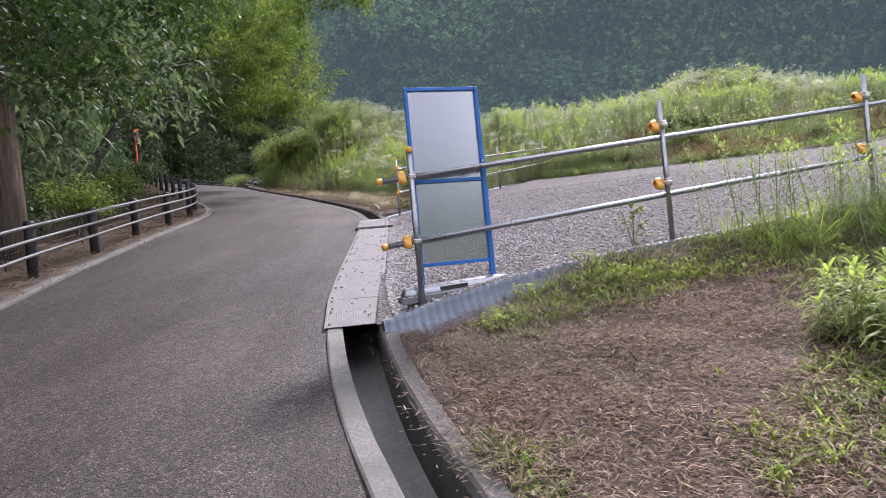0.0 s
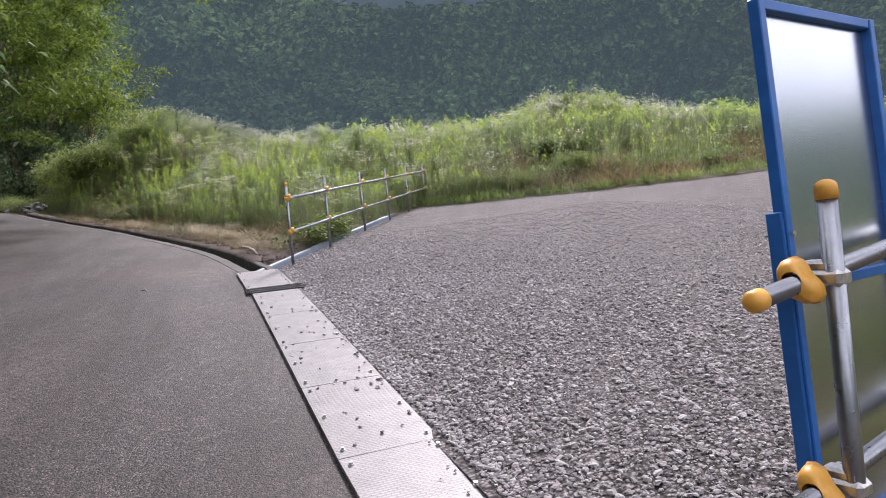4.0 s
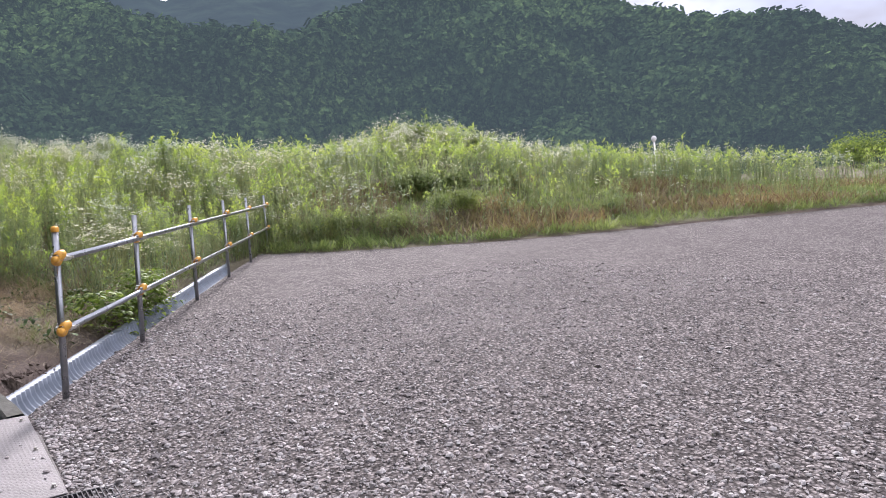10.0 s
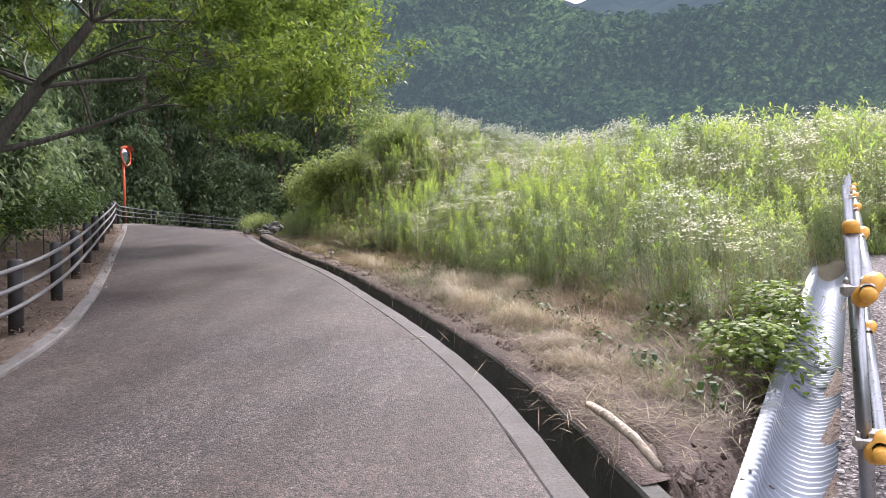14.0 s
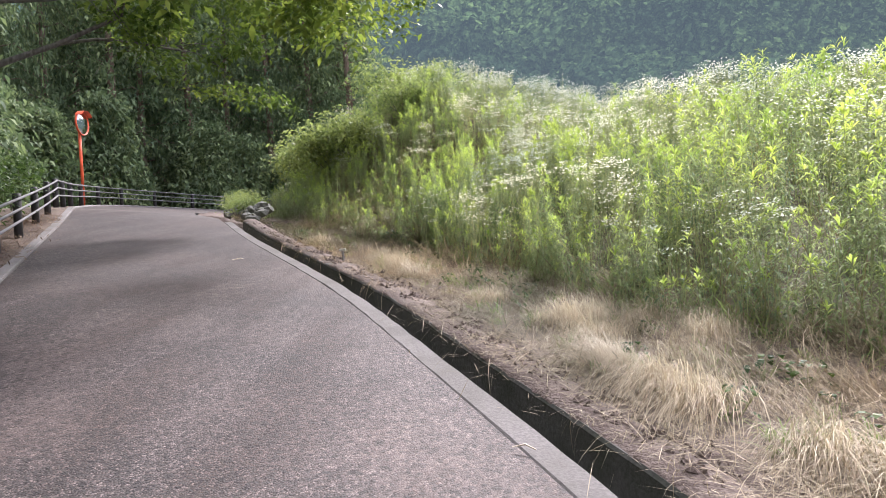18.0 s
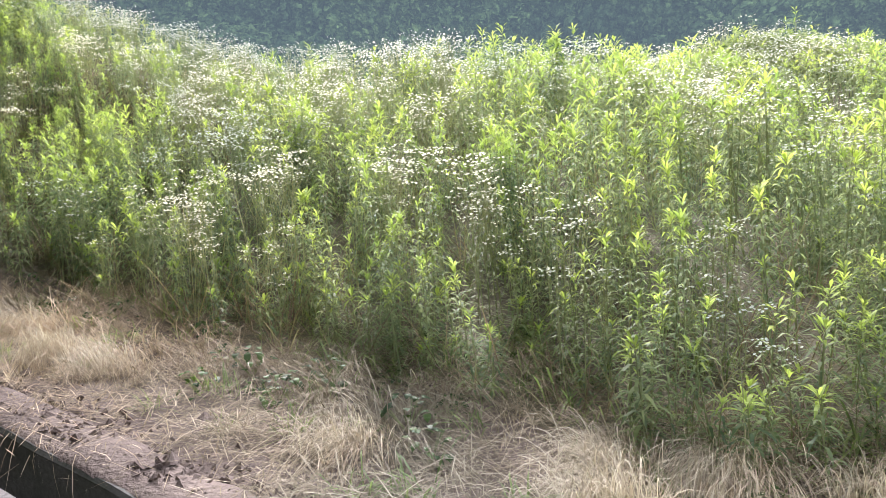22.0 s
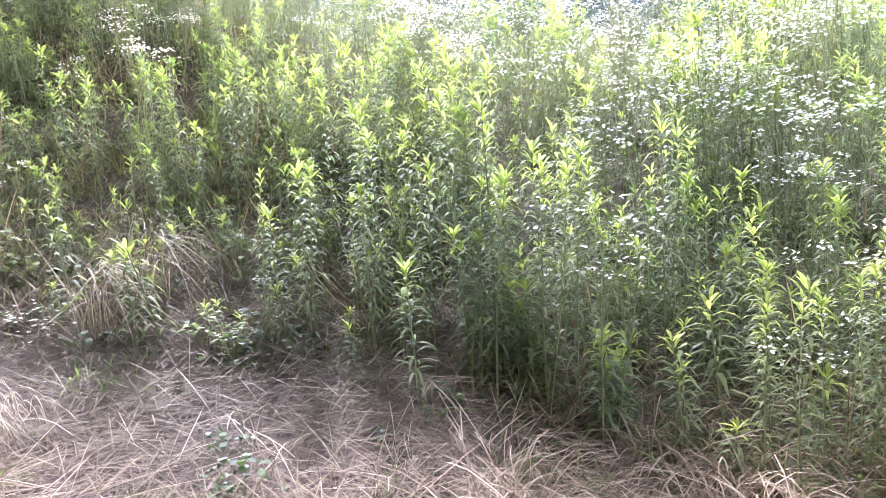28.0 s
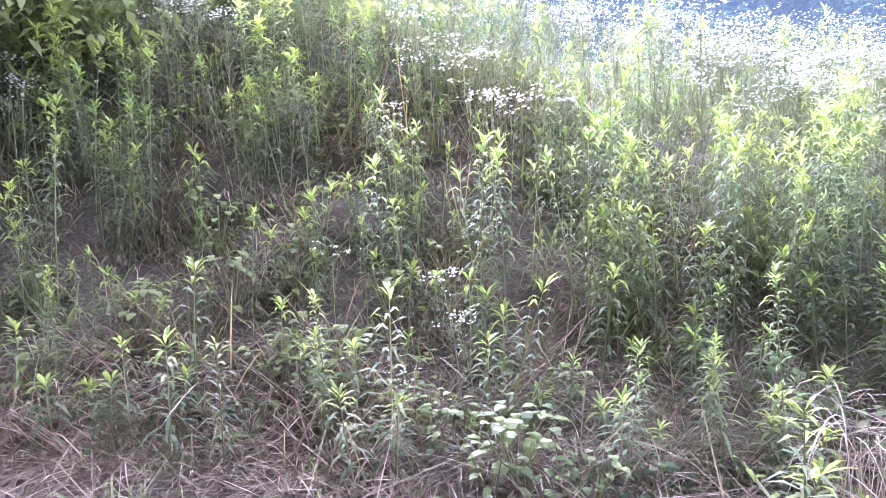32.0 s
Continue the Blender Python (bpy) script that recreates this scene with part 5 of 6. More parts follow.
# fresh growth at the edge of the scorched verge
LUSH = [goldenrod(r0, 0.3 + 0.07 * k, 46, 2, 1.5, 0.1) for k in range(4)]
n_ = 46
x, y = rng.normal(2.42, 0.16, n_), rng.normal(3.25, 0.25, n_)
strew("lush_weed", LUSH, x, y, survey(x, y)[0] - 0.01, rng.uniform(0.6, 1.1, n_), [GRASS, STEM, GOLDENTIP], "bright leafy weeds growing beside the scorched verge", "weeds")
for cx, cy, sx, sy, n_ in ((1.45, 2.7, 0.16, 0.14, 80), (1.95, 3.1, 0.15, 0.2, 70), (0.3, 2.7, 0.08, 0.2, 50), (1.0, 5.0, 0.4, 0.12, 160), (1.75, 5.25, 0.4, 0.12, 160)):
    x, y = rng.normal(cx, sx, n_), rng.normal(cy, sy, n_)
    strew("grass_patch", [tuft(r0, 9, 0.13, 0.011, 0.025, 0.45, 2) for _ in range(4)], x, y, survey(x, y)[0], rng.uniform(0.6, 1.3, n_), [GOLDENTIP], "patch of fresh yellow-green grass on the scorched verge", "grass", 0.15)

# leafy clump by the drain, at the first fence post
for cx, cy, h in ((-0.5, 17.1, 0.4), (-0.2, 17.5, 0.62), (0.04, 17.8, 0.8), (0.14, 18.15, 0.85), (0.35, 18.6, 0.75)):
    b = thing("leafy_shrub", "broad-leaved green shrub growing beside the corrugated drain", "shrub", "shrubs by the drain", at=(cx, cy, float(survey(np.array([cx]), np.array([cy]))[0][0])))
    v, f, m = bushy(r0, 320, 0.4, h, 0.085)
    mesh_obj("foliage", v, f[m == 0], LIGHTLEAF, parent=b)
    for sf in f[m == 1].reshape(6, -1, 3):
        mesh_obj("stem", v, sf, STEM, parent=b)

# tufts of bleached grass that lean over the verge
sr_ = np.random.default_rng(27)
for cx, cy, h in ((-2.95, 22.15, 0.62), (-2.7, 21.85, 0.55), (-2.75, 20.95, 0.66), (-2.5, 20.65, 0.6), (-2.4, 20.3, 0.6), (-2.05, 19.6, 0.5), (-1.85, 19.3, 0.45), (-5.3, 26.8, 0.6), (-5.0, 26.4, 0.5), (-4.85, 25.4, 0.55), (-4.6, 25.0, 0.5), (-6.9, 29.0, 0.45), (-2.6, 22.5, 0.5), (-2.2, 22.15, 0.55), (-1.95, 21.6, 0.5), (-1.6, 17.6, 0.4), (-1.5, 18.2, 0.45), (-3.6, 23.3, 0.4)):
    tuft_ = thing("straw_tuft", "bleached hair-like grass tuft arching over the verge", "grass", "straw tufts on the verge", at=(cx, cy, gz(cx, cy)))
    flow = sr_.normal(0, 0.3, 2) + np.array([-0.55, -0.15])
    st = [blade(np.array([sr_.normal(0, 0.1), sr_.normal(0, 0.1), 0]), np.array([flow[0] + sr_.normal(0, 0.34), flow[1] + sr_.normal(0, 0.34), sr_.uniform(0.8, 1.7)]), 1.25 * h * sr_.uniform(0.65, 1.3), 0.0031, sr_.uniform(0.6, 1.2), 5) for _ in range(520)]
    tagged(mesh_obj("stalk_mass", *join(*st), BLEACHED, parent=tuft_), kind="stuff")

# stand of single goldenrods near the end of the walk
spots = [(-5.13, 28.23, 0.76), (-4.77, 28.07, 1.17), (-4.58, 27.92, 1.24), (-4.5, 27.78, 1.3), (-4.28, 27.76, 1.03), (-5.38, 29.22, 0.78), (-4.92, 28.91, 1.4), (-4.89, 29.2, 0.8), (-3.92, 27.39, 0.75), (-3.5, 27.51, 1.0), (-5.29, 29.01, 1.05), (-4.67, 28.76, 1.24), (-4.5, 28.62, 1.45), (-3.51, 27.38, 0.86), (-4.63, 28.05, 0.6), (-4.71, 28.34, 0.8), (-4.4, 27.95, 1.15), (-4.35, 28.15, 1.2), (-4.55, 28.25, 1.1), (-4.2, 28.0, 1.1), (-4.75, 28.6, 1.1), (-5.05, 28.75, 1.0), (-5.15, 29.25, 1.0), (-4.8, 29.0, 1.2), (-5.41, 31.39, 0.81), (-6.0, 31.82, 1.2), (-5.28, 31.26, 1.2), (-4.81, 31.02, 1.27), (-4.64, 29.89, 1.23), (-6.53, 32.64, 0.69), (-6.23, 31.96, 0.46), (-6.29, 32.31, 0.95), (-5.48, 30.84, 0.4), (-4.47, 30.29, 0.4), (-5.79, 31.83, 1.08), (-5.2, 31.0, 0.8), (-4.95, 30.9, 1.2), (-4.6, 30.62, 1.4), (-6.14, 31.66, 0.5), (-6.19, 32.7, 0.6), (-5.17, 30.63, 0.4), (-5.91, 32.58, 0.75), (-6.21, 31.26, 0.2), (-6.03, 31.01, 0.2), (-4.5, 29.7, 1.1), (-4.3, 29.5, 1.2)]
for i, (cx, cy, h) in enumerate(spots):
    b = thing("goldenrod_plant", "single upright goldenrod with narrow green leaves", "plant", "goldenrods at the verge", at=(cx, cy, gz(cx, cy) - 0.02))
    v, f, m = goldenrod(r0, h, int(30 + 62 * h), 3, 1.12, 0.1)
    mesh_obj("stem", v, f[m == 1], STEM, parent=b)
    mesh_obj("foliage", v, f[m == 0], GOLDENROD, parent=b)
    mesh_obj("young_foliage", v, f[m == 2], GOLDENTIP, parent=b)

# a fallen fleabane and a heap of bent straw on the verge
fx, fy = -6.35, 29.95
fall_ = thing("fallen_fleabane", "broken fleabane with yellow leaves and white flowers lying on straw", "plant", at=(fx, fy, gz(fx, fy) + 0.13))
fr_ = np.random.default_rng(15)
fp = [np.array([0.32, 0.42, 0.3]), np.array([0.16, 0.2, 0.22]), np.array([0, 0, 0.1]), np.array([-0.12, -0.16, 0.06])]
mesh_obj("stem", *tube(fp, [0.007, 0.006, 0.005, 0.003], 5), STEM, parent=fall_)
mesh_obj("foliage", *join(*[blade(fp[0] * (1 - u) + fp[2] * u, np.array([fr_.normal(), fr_.normal(), 0.4]), 0.09, 0.022, 0.4) for u in fr_.random(16)]), GOLDENTIP, parent=fall_)
heads = []
for k in range(46):
    c = fp[3] + fr_.normal(0, 0.09, 3) * np.array([1, 1, 0.5]) + np.array([-0.05, -0.05, 0.05])
    an = np.arange(8) * np.pi / 4
    heads.append((np.concatenate([[c + np.array([0, 0, -0.004])], c + 0.0105 * np.stack([np.cos(an), np.sin(an) * 0.9, 0.3 * np.sin(an + k)], -1)]), [(0, j + 1, (j + 1) % 8 + 1) for j in range(8)]))
tagged(mesh_obj("flower_cluster", *join(*heads), PETAL, parent=fall_), kind="stuff")
for cx, cy, h in ((-5.85, 30.05, 0.62), (-6.2, 29.75, 0.5)):
    heap = thing("straw_heap", "tall clump of bent dry straw drooping to the ground", "straw", "straw clumps on the verge", at=(cx, cy, gz(cx, cy)))
    st = [blade(np.array([fr_.normal(0, 0.05), fr_.normal(0, 0.05), h * fr_.uniform(0.5, 1.0)]), np.array([math.cos(a) + 0.5, math.sin(a) - 0.3, fr_.uniform(0.1, 0.7)]), h * fr_.uniform(0.4, 1.1), 0.0042, fr_.uniform(0.2, 1.25), 4) for a in fr_.random(70) * 6.28]
    up_ = [blade(np.array([fr_.normal(0, 0.06), fr_.normal(0, 0.06), 0]), np.array([fr_.normal(0, 0.2), fr_.normal(0, 0.2), 1]), h * fr_.uniform(0.6, 1.05), 0.0042, 0.05, 2) for _ in range(50)]
    tagged(mesh_obj("stalk_mass", *join(*st, *up_), STRAW, parent=heap), kind="stuff")

# ---------------------------------------------------------------- loose stones on the lot
STONE = []
for k in range(6):
    bm = bmesh.new()
    bmesh.ops.create_icosphere(bm, subdivisions=1, radius=1.0)
    v = np.array([list(q.co) for q in bm.verts])
    bm.verts.index_update()
    f = np.array([[q.index for q in fc.verts] for fc in bm.faces])
    bm.free()
    v *= (1 + r0.normal(0, 0.14, (len(v), 1))) * np.array([1.0, 0.8, 0.6])
    STONE.append((v, f, np.zeros(len(f), int)))
PEBBLE = []
for k in range(8):
    bm = bmesh.new()
    bmesh.ops.create_cube(bm, size=2.0)
    bmesh.ops.subdivide_edges(bm, edges=bm.edges[:], cuts=1, use_grid_fill=True)
    v = np.array([list(q.co) for q in bm.verts])
    bm.verts.index_update()
    bmesh.ops.triangulate(bm, faces=bm.faces[:])
    f = np.array([[q.index for q in fc.verts] for fc in bm.faces])
    bm.free()
    v = unit(v) * r0.uniform(0.66, 1.3, (len(v), 1)) * np.array([1.0, r0.uniform(0.7, 0.95), r0.uniform(0.5, 0.75)])
    keep_f = v[f].mean(1)[:, 2] > -0.25
    PEBBLE.append((v, f[keep_f], np.zeros(keep_f.sum(), int)))
CHIP = []
for k in range(10):
    v = np.array([(1, 0, 0), (-1, 0, 0), (0, 1, 0), (0, -1, 0), (0, 0, 1), (0, 0, -1)], float) * r0.uniform(0.65, 1.25, (6, 1)) * np.array([1, 0.85, 0.7]) + r0.normal(0, 0.22, (6, 3))
    f = np.array([(0, 2, 4), (2, 1, 4), (1, 3, 4), (3, 0, 4), (2, 0, 5), (1, 2, 5), (3, 1, 5), (0, 3, 5)])
    CHIP.append((v, f, np.zeros(8, int)))
x, y = rng.uniform(-1.3, 6, 170000), rng.uniform(5.3, 17, 170000)
d = np.hypot(x + 1.3, (y - np.clip(y, 5.5, 10.5)) * 1.2)
keep = inside(x, y, LOT_POLY) & (x > plate_x(np.clip(y, 5, 14.3)) + 0.01) & (rng.random(len(x)) < np.maximum(np.clip(1.15 - d / 3.6, 0.07, 1), 0.5 * np.exp(-(((x + 0.2) / 1.3) ** 2 + ((y - 14.5) / 2.0) ** 2))))
x, y = x[keep], y[keep]
sc = rng.gamma(3.4, 0.0028, len(x)).clip(0.005, 0.024)
strew("loose_gravel", PEBBLE, x, y, lot_z(x, y) + sc * 0.2, sc, [STONES], "loose grey crushed stones on the lot", "gravel", 0.3)
x, y = rng.uniform(-1.3, 7, 150000), rng.uniform(5.3, 15, 150000)
d = np.hypot(x + 1.0, (y - np.clip(y, 5.5, 11)) * 1.1)
keep = inside(x, y, LOT_POLY) & (x > plate_x(np.clip(y, 5, 14.3)) + 0.01) & (rng.random(len(x)) < 0.9 * np.exp(-d / 3.2))
x, y = x[keep], y[keep]
sc = rng.uniform(0.005, 0.0125, len(x))
strew("gravel_chips", CHIP, x, y, lot_z(x, y) + sc * 0.25, sc, [STONES], "small angular chips between the stones of the lot", "gravel", 0.4)
near_plate = rng.uniform(5.4, 14.2, 2600)
x = plate_x(near_plate) + rng.gamma(1.6, 0.05, 2600)
sc = rng.uniform(0.007, 0.018, 2600)
strew("edge_gravel", STONE, x, near_plate, lot_z(x, near_plate) + sc * 0.3, sc, [STONES], "stones heaped along the edge of the cover plates", "gravel", 0.3)

# pebbles kicked onto the cover plates
yy_ = np.concatenate([rng.uniform(5.4, 12.3, 90), rng.uniform(12.9, 14.2, 10)])
x = plate_x(yy_) - 0.03 - 0.5 * rng.random(100) ** 1.8
sc = rng.uniform(0.006, 0.017, 100)
strew("stray_pebbles", PEBBLE, x, yy_, road_z(plate_x(yy_) - 0.55, yy_) + 0.034 + sc * 0.3, sc, [STONES], "stray pebbles lying on the steel cover plates", "gravel", 0.2)
sap = thing("sapling", "small leafy sapling growing in the gravel by the fence", "plant", at=(1.72, 5.98, float(lot_z(1.72, 5.98)) - 0.01))
v, f, m = bushy(r0, 34, 0.16, 0.42, 0.09)
mesh_obj("foliage", v, f[m == 0], GRASS, parent=sap)
for sf in f[m == 1].reshape(6, -1, 3):
    mesh_obj("stem", v, sf, STEM, parent=sap)
# crumbs of soil along the top of the gutter wall
yy_ = rng.uniform(15.5, 31, 5200)
x = plate_x(yy_) + rng.gamma(1.8, 0.07, 5200) + 0.06
sc = rng.gamma(2.5, 0.006, 5200).clip(0.006, 0.04)
strew("soil_crumbs", CHIP, x, yy_, road_z(x, yy_) + 0.05 + sc * 0.3, sc, [SOIL], "crumbs of dry soil and stone above the gutter", "soil", 0.3)

# ---------------------------------------------------------------- trees


def leaf_cloud(r, centres, per, spread, size, aspect=0.5, flat=0.5, droop=0.35, down=0.0):
    """Leaves strewn round twig ends."""
    n = len(centres) * per
    c = np.repeat(centres, per, 0) + r.normal(0, 1, (n, 3)) * spread * np.array([1, 1, flat])
    a, e = r.random(n) * 2 * np.pi, r.normal(0, 0.45, n) - down
    d = np.stack([np.cos(a) * np.cos(e), np.sin(a) * np.cos(e), np.sin(e)], -1)
    side = unit(np.cross(d, np.stack([r.normal(0, 0.4, n), r.normal(0, 0.4, n), np.ones(n)], -1)))
    L = size * (0.6 + 0.8 * r.random(n))[:, None]
    mid = c + d * L * 0.5
    v = np.stack([c, mid - side * L * aspect * 0.5, mid + side * L * aspect * 0.5, c + d * L - np.array([0, 0, 1.0]) * L * droop], 1)
    k = np.arange(n)[:, None] * 4
    return v.reshape(-1, 3), np.concatenate([k + np.array([[0, 2, 1]]), k + np.array([[1, 2, 3]])])


def grow(r, start, direction, length, radius, depth, limbs, tips, spread=0.7, lift=0.15, kids=4):
    d, p = unit(np.asarray(direction, float)), np.asarray(start, float)
    pts, rad = [p], [radius]
    for i in range(4):
        d = unit(d + r.normal(0, 0.13, 3) + np.array([0, 0, lift * 0.2]))
        p = p + d * length / 4
        pts.append(p)
        rad.append(radius * (1 - 0.62 * (i + 1) / 4))
    limbs.append(tube(pts, rad, 7 if radius > 0.06 else 5 if radius > 0.02 else 3, False))
    if depth == 0:
        tips += [pts[-1], pts[-2], pts[-3]]
        return
    for k in range(kids):
        i = 1 + (k + 1) * 3 // kids if k else 4
        i = min(i, 4)
        out = unit(d + r.normal(0, spread, 3) * np.array([1, 1, 0.55]) + np.array([0, 0, lift]))
        grow(r, pts[i], out, length * r.uniform(0.55, 0.75), rad[i] * 0.8, depth - 1, limbs, tips, spread, lift, kids)


def broad_tree(name, at, trunk, limb_dirs, length, depth, leafmat, per, leaf, label, seed, bark, spread=0.35, kids=4, lift=0.12, flat=0.5):
    r = np.random.default_rng(seed)
    e = thing(name, label, "tree", at=at)
    limbs, tips = [], []
    trunk = np.asarray(trunk, float)
    top_r = trunk[-1, 3]
    mesh_obj("trunk", *tube(resample(trunk[:, :3], 0.25), np.interp(np.linspace(0, 1, len(resample(trunk[:, :3], 0.25))), np.linspace(0, 1, len(trunk)), trunk[:, 3]), 12), bark, parent=e, smooth=True)
    for d, t, l in limb_dirs:
        i = min(len(trunk) - 1, int(t * (len(trunk) - 1) + 0.5))
        limbs = []
        grow(r, trunk[i, :3], d, length * l, max(0.04, trunk[i, 3] * 0.45), depth, limbs, tips, 0.6, lift, kids)
        tagged(mesh_obj("limb", *join(*limbs), bark, parent=e, smooth=True), kind="stuff")
    mesh_obj("crown", *leaf_cloud(r, np.array(tips), per, spread, leaf, 0.5, flat), leafmat, parent=e)
    return e


# the leaning cherry that reaches over the lane
broad_tree("cherry_tree", (-13.6, 24.4, gz(-13.6, 24.4)), [(0, 0, -0.3, 0.24), (0.4, 0.0, 0.9, 0.2), (1.2, 0.1, 2.3, 0.16), (2.3, 0.2, 3.6, 0.13), (3.4, 0.3, 4.9, 0.1)],
           [((0.9, 0.6, 0.12), 0.75, 1.0), ((0.7, -0.5, 0.2), 0.75, 0.85), ((1, 0.1, 0.35), 1, 1.0), ((0.4, 0.9, 0.4), 1, 1.0), ((-0.6, 0.3, 0.5), 1, 0.9), ((0.3, -0.8, 0.5), 1, 0.8), ((0.1, 0.1, 1), 1, 0.8), ((-0.8, -0.5, 0.3), 0.75, 0.9), ((0.9, 0.9, 0.02), 0.6, 1.1), ((-0.4, 0.9, 0.2), 0.75, 0.9)],
           3.7, 3, LIGHTLEAF, 36, 0.125, "leaning cherry tree with bright green leaves over the lane", 11, BARK_GREY, 0.2, 4, 0.08, 0.35)
broad_tree("broadleaf_tree", (-16.8, 22.0, gz(-16.8, 22.0)), [(0, 0, -0.3, 0.2), (0.1, 0.1, 1.5, 0.18), (0.3, 0.1, 4.0, 0.14), (0.5, 0.2, 6.5, 0.1), (0.5, 0.3, 8.5, 0.07)],
           [((0.9, 0.3, 0.2), 0.5, 1.0), ((0.8, -0.5, 0.2), 0.5, 1.0), ((0.3, 0.9, 0.3), 0.75, 1.0), ((-0.8, 0.2, 0.3), 0.75, 0.9), ((0.9, 0.1, 0.4), 0.75, 0.9), ((0.2, -0.9, 0.3), 0.75, 0.9), ((0.1, 0, 1), 1, 0.8), ((0.6, 0.6, 0.6), 1, 0.8), ((-0.4, -0.5, 0.6), 1, 0.8)],
           3.6, 2, BROADLEAF, 90, 0.16, "dense broad-leaved tree behind the cherry", 31, BARK_GREY, 0.45, 4, 0.1, 0.55)
# broad-leaved tree whose twigs hang in at the start
broad_tree("oak_tree", (-6.9, 4.6, gz(-6.9, 4.6)), [(0, 0, -0.3, 0.2), (0.1, 0, 1.2, 0.18), (0.5, 0.1, 2.6, 0.15), (0.9, 0.2, 3.8, 0.12)],
           [((0.9, 0.3, 0.1), 0.75, 0.9), ((0.8, -0.5, 0.25), 0.75, 0.9), ((0.6, 0.8, 0.2), 1, 1.0), ((0.9, 0.1, 0.4), 1, 1.0), ((-0.5, 0.6, 0.5), 1, 0.9), ((0.1, 0, 1), 1, 0.8), ((-0.5, -0.7, 0.4), 1, 0.8)],
           2.2, 2, BROADLEAF, 58, 0.085, "broad-leaved tree hanging over the railing", 5, BARK_GREY, 0.28, 4, 0.05, 0.5)


def cedar_template(r, h, radius, low, name, label, fine=1.0):
    """A cedar: bare fluted trunk below, drooping sprays above."""
    e = thing(name, label, "tree")
    zs = np.linspace(-0.4, h, 9)
    mesh_obj("trunk", *tube(np.stack([0.06 * np.sin(zs * 0.4), 0.05 * np.cos(zs * 0.3), zs], -1), np.interp(zs, [-0.4, 0.3, h], [0.34, 0.26, 0.03]), 12), BARK_CEDAR, parent=e, smooth=True)
    limbs, cs = [], []
    n = int(62 * fine)
    for i in range(n):
        t = (i + r.random()) / n
        zz = low + (h - low) * t
        a = i * 2.4 + r.normal(0, 0.4)
        reach = radius * (1 - t) ** 0.75 * r.uniform(0.65, 1.1) + 0.25
        d = np.array([math.cos(a), math.sin(a), 0])
        pts = [np.array([0, 0, zz]), np.array([0, 0, zz + 0.08 * reach]) + d * reach * 0.5, np.array([0, 0, zz - 0.22 * reach]) + d * reach]
        limbs.append(tube(pts, [0.03 * (1.2 - t), 0.018, 0.006], 4, False))
        for q in np.linspace(0.3, 1.0, 5):
            cs.append(pts[0] * (1 - q) + pts[2] * q + np.array([0, 0, 0.12 * reach * math.sin(math.pi * q) - 0.05]))
    tagged(mesh_obj("branch_work", *join(*limbs), BARK_CEDAR, parent=e, smooth=True), kind="stuff")
    mesh_obj("crown", *leaf_cloud(r, np.array(cs), int(38 * fine), 0.36, 0.23 / fine ** 0.4, 0.4, 0.75, 0.35, 0.25), CEDAR, parent=e)
    return e


rt = np.random.default_rng(21)
big = cedar_template(rt, 13, 2.9, 3.2, "cedar_tree", "large dark cedar with a fluted brown trunk behind the railing", 2.0)
big.matrix_world = pose(-6.95, 10.4, gz(-6.95, 10.4))
copy_thing(big, pose(-7.9, 7.4, gz(-7.9, 7.4), 0, 0, 140))
kinds = [cedar_template(rt, 15 + k, 2.8, 0.5 + 0.5 * k, "cedar_tree", "tall dark cedar in the plantation beyond the lane") for k in range(3)]
kinds[0].matrix_world, kinds[1].matrix_world, kinds[2].matrix_world = pose(-11.5, 15.5, gz(-11.5, 15.5)), pose(-15, 18, gz(-15, 18)), pose(-20.5, 30, gz(-20.5, 30))
for e in [big, *kinds]:
    tagged(e, group="cedars beyond the lane")
done = [(-11.5, 15.5), (-15, 18), (-20.5, 30), (-6.95, 10.4), (-7.9, 7.4), (-13.6, 24.4)]
tx, ty = rng.uniform(-48, 2, 3200), rng.uniform(-4, 72, 3200)
tz, tzone, tdr, tdq, tdl, thard = survey(tx, ty)
count = 0
for a, b, c, zn, l, rr_ in zip(tx, ty, tz, tzone, tdl, tdr):
    wood = (zn == 2 and l > (4.2 if b < 28 else 6.0) and (b > 12 or a < -9)) or (b > 54 and a < -2.2 - 0.2 * (b - 11) and rr_ > 4)
    if wood and l < 26 and count < 190 and b > 3 and not (b > 30 and a > -2.2 - 0.2 * (b - 11)) and min((a - p) ** 2 + (b - q) ** 2 for p, q in done) > 5.5:
        done.append((a, b))
        t = copy_thing(kinds[count % 3], pose(a, b, c, 0, 0, 57 * count % 360))
        sc = rng.uniform(0.8, 1.15)
        t.scale = (sc, sc, rng.uniform(0.85, 1.15) * (1.35 if b > 18 else 1.0))
        count += 1

# young cedars that close the wood's edge along the outside of the bend
young = cedar_template(rt, 4.6, 1.7, 0.15, "young_cedar", "young cedar with drooping green sprays at the wood's edge", 0.8)
tagged(young, group="young cedars at the bend")
q, z, d = along_left(3.6, 47, 74, 1.6)
young.matrix_world = pose(q[0][0], q[0][1], gz(*q[0]))
for i, (a, b) in enumerate(q[1:]):
    a, b = a + rng.normal(0, 0.6), b + rng.normal(0, 0.6)
    t = copy_thing(young, pose(a, b, gz(a, b), 0, 0, 77 * i))
    sc = rng.uniform(0.75, 1.3)
    t.scale = (sc, sc, sc * rng.uniform(0.9, 1.3))

# shrubs: under the cedars, on the hill's shoulder and on the bank beyond the lot


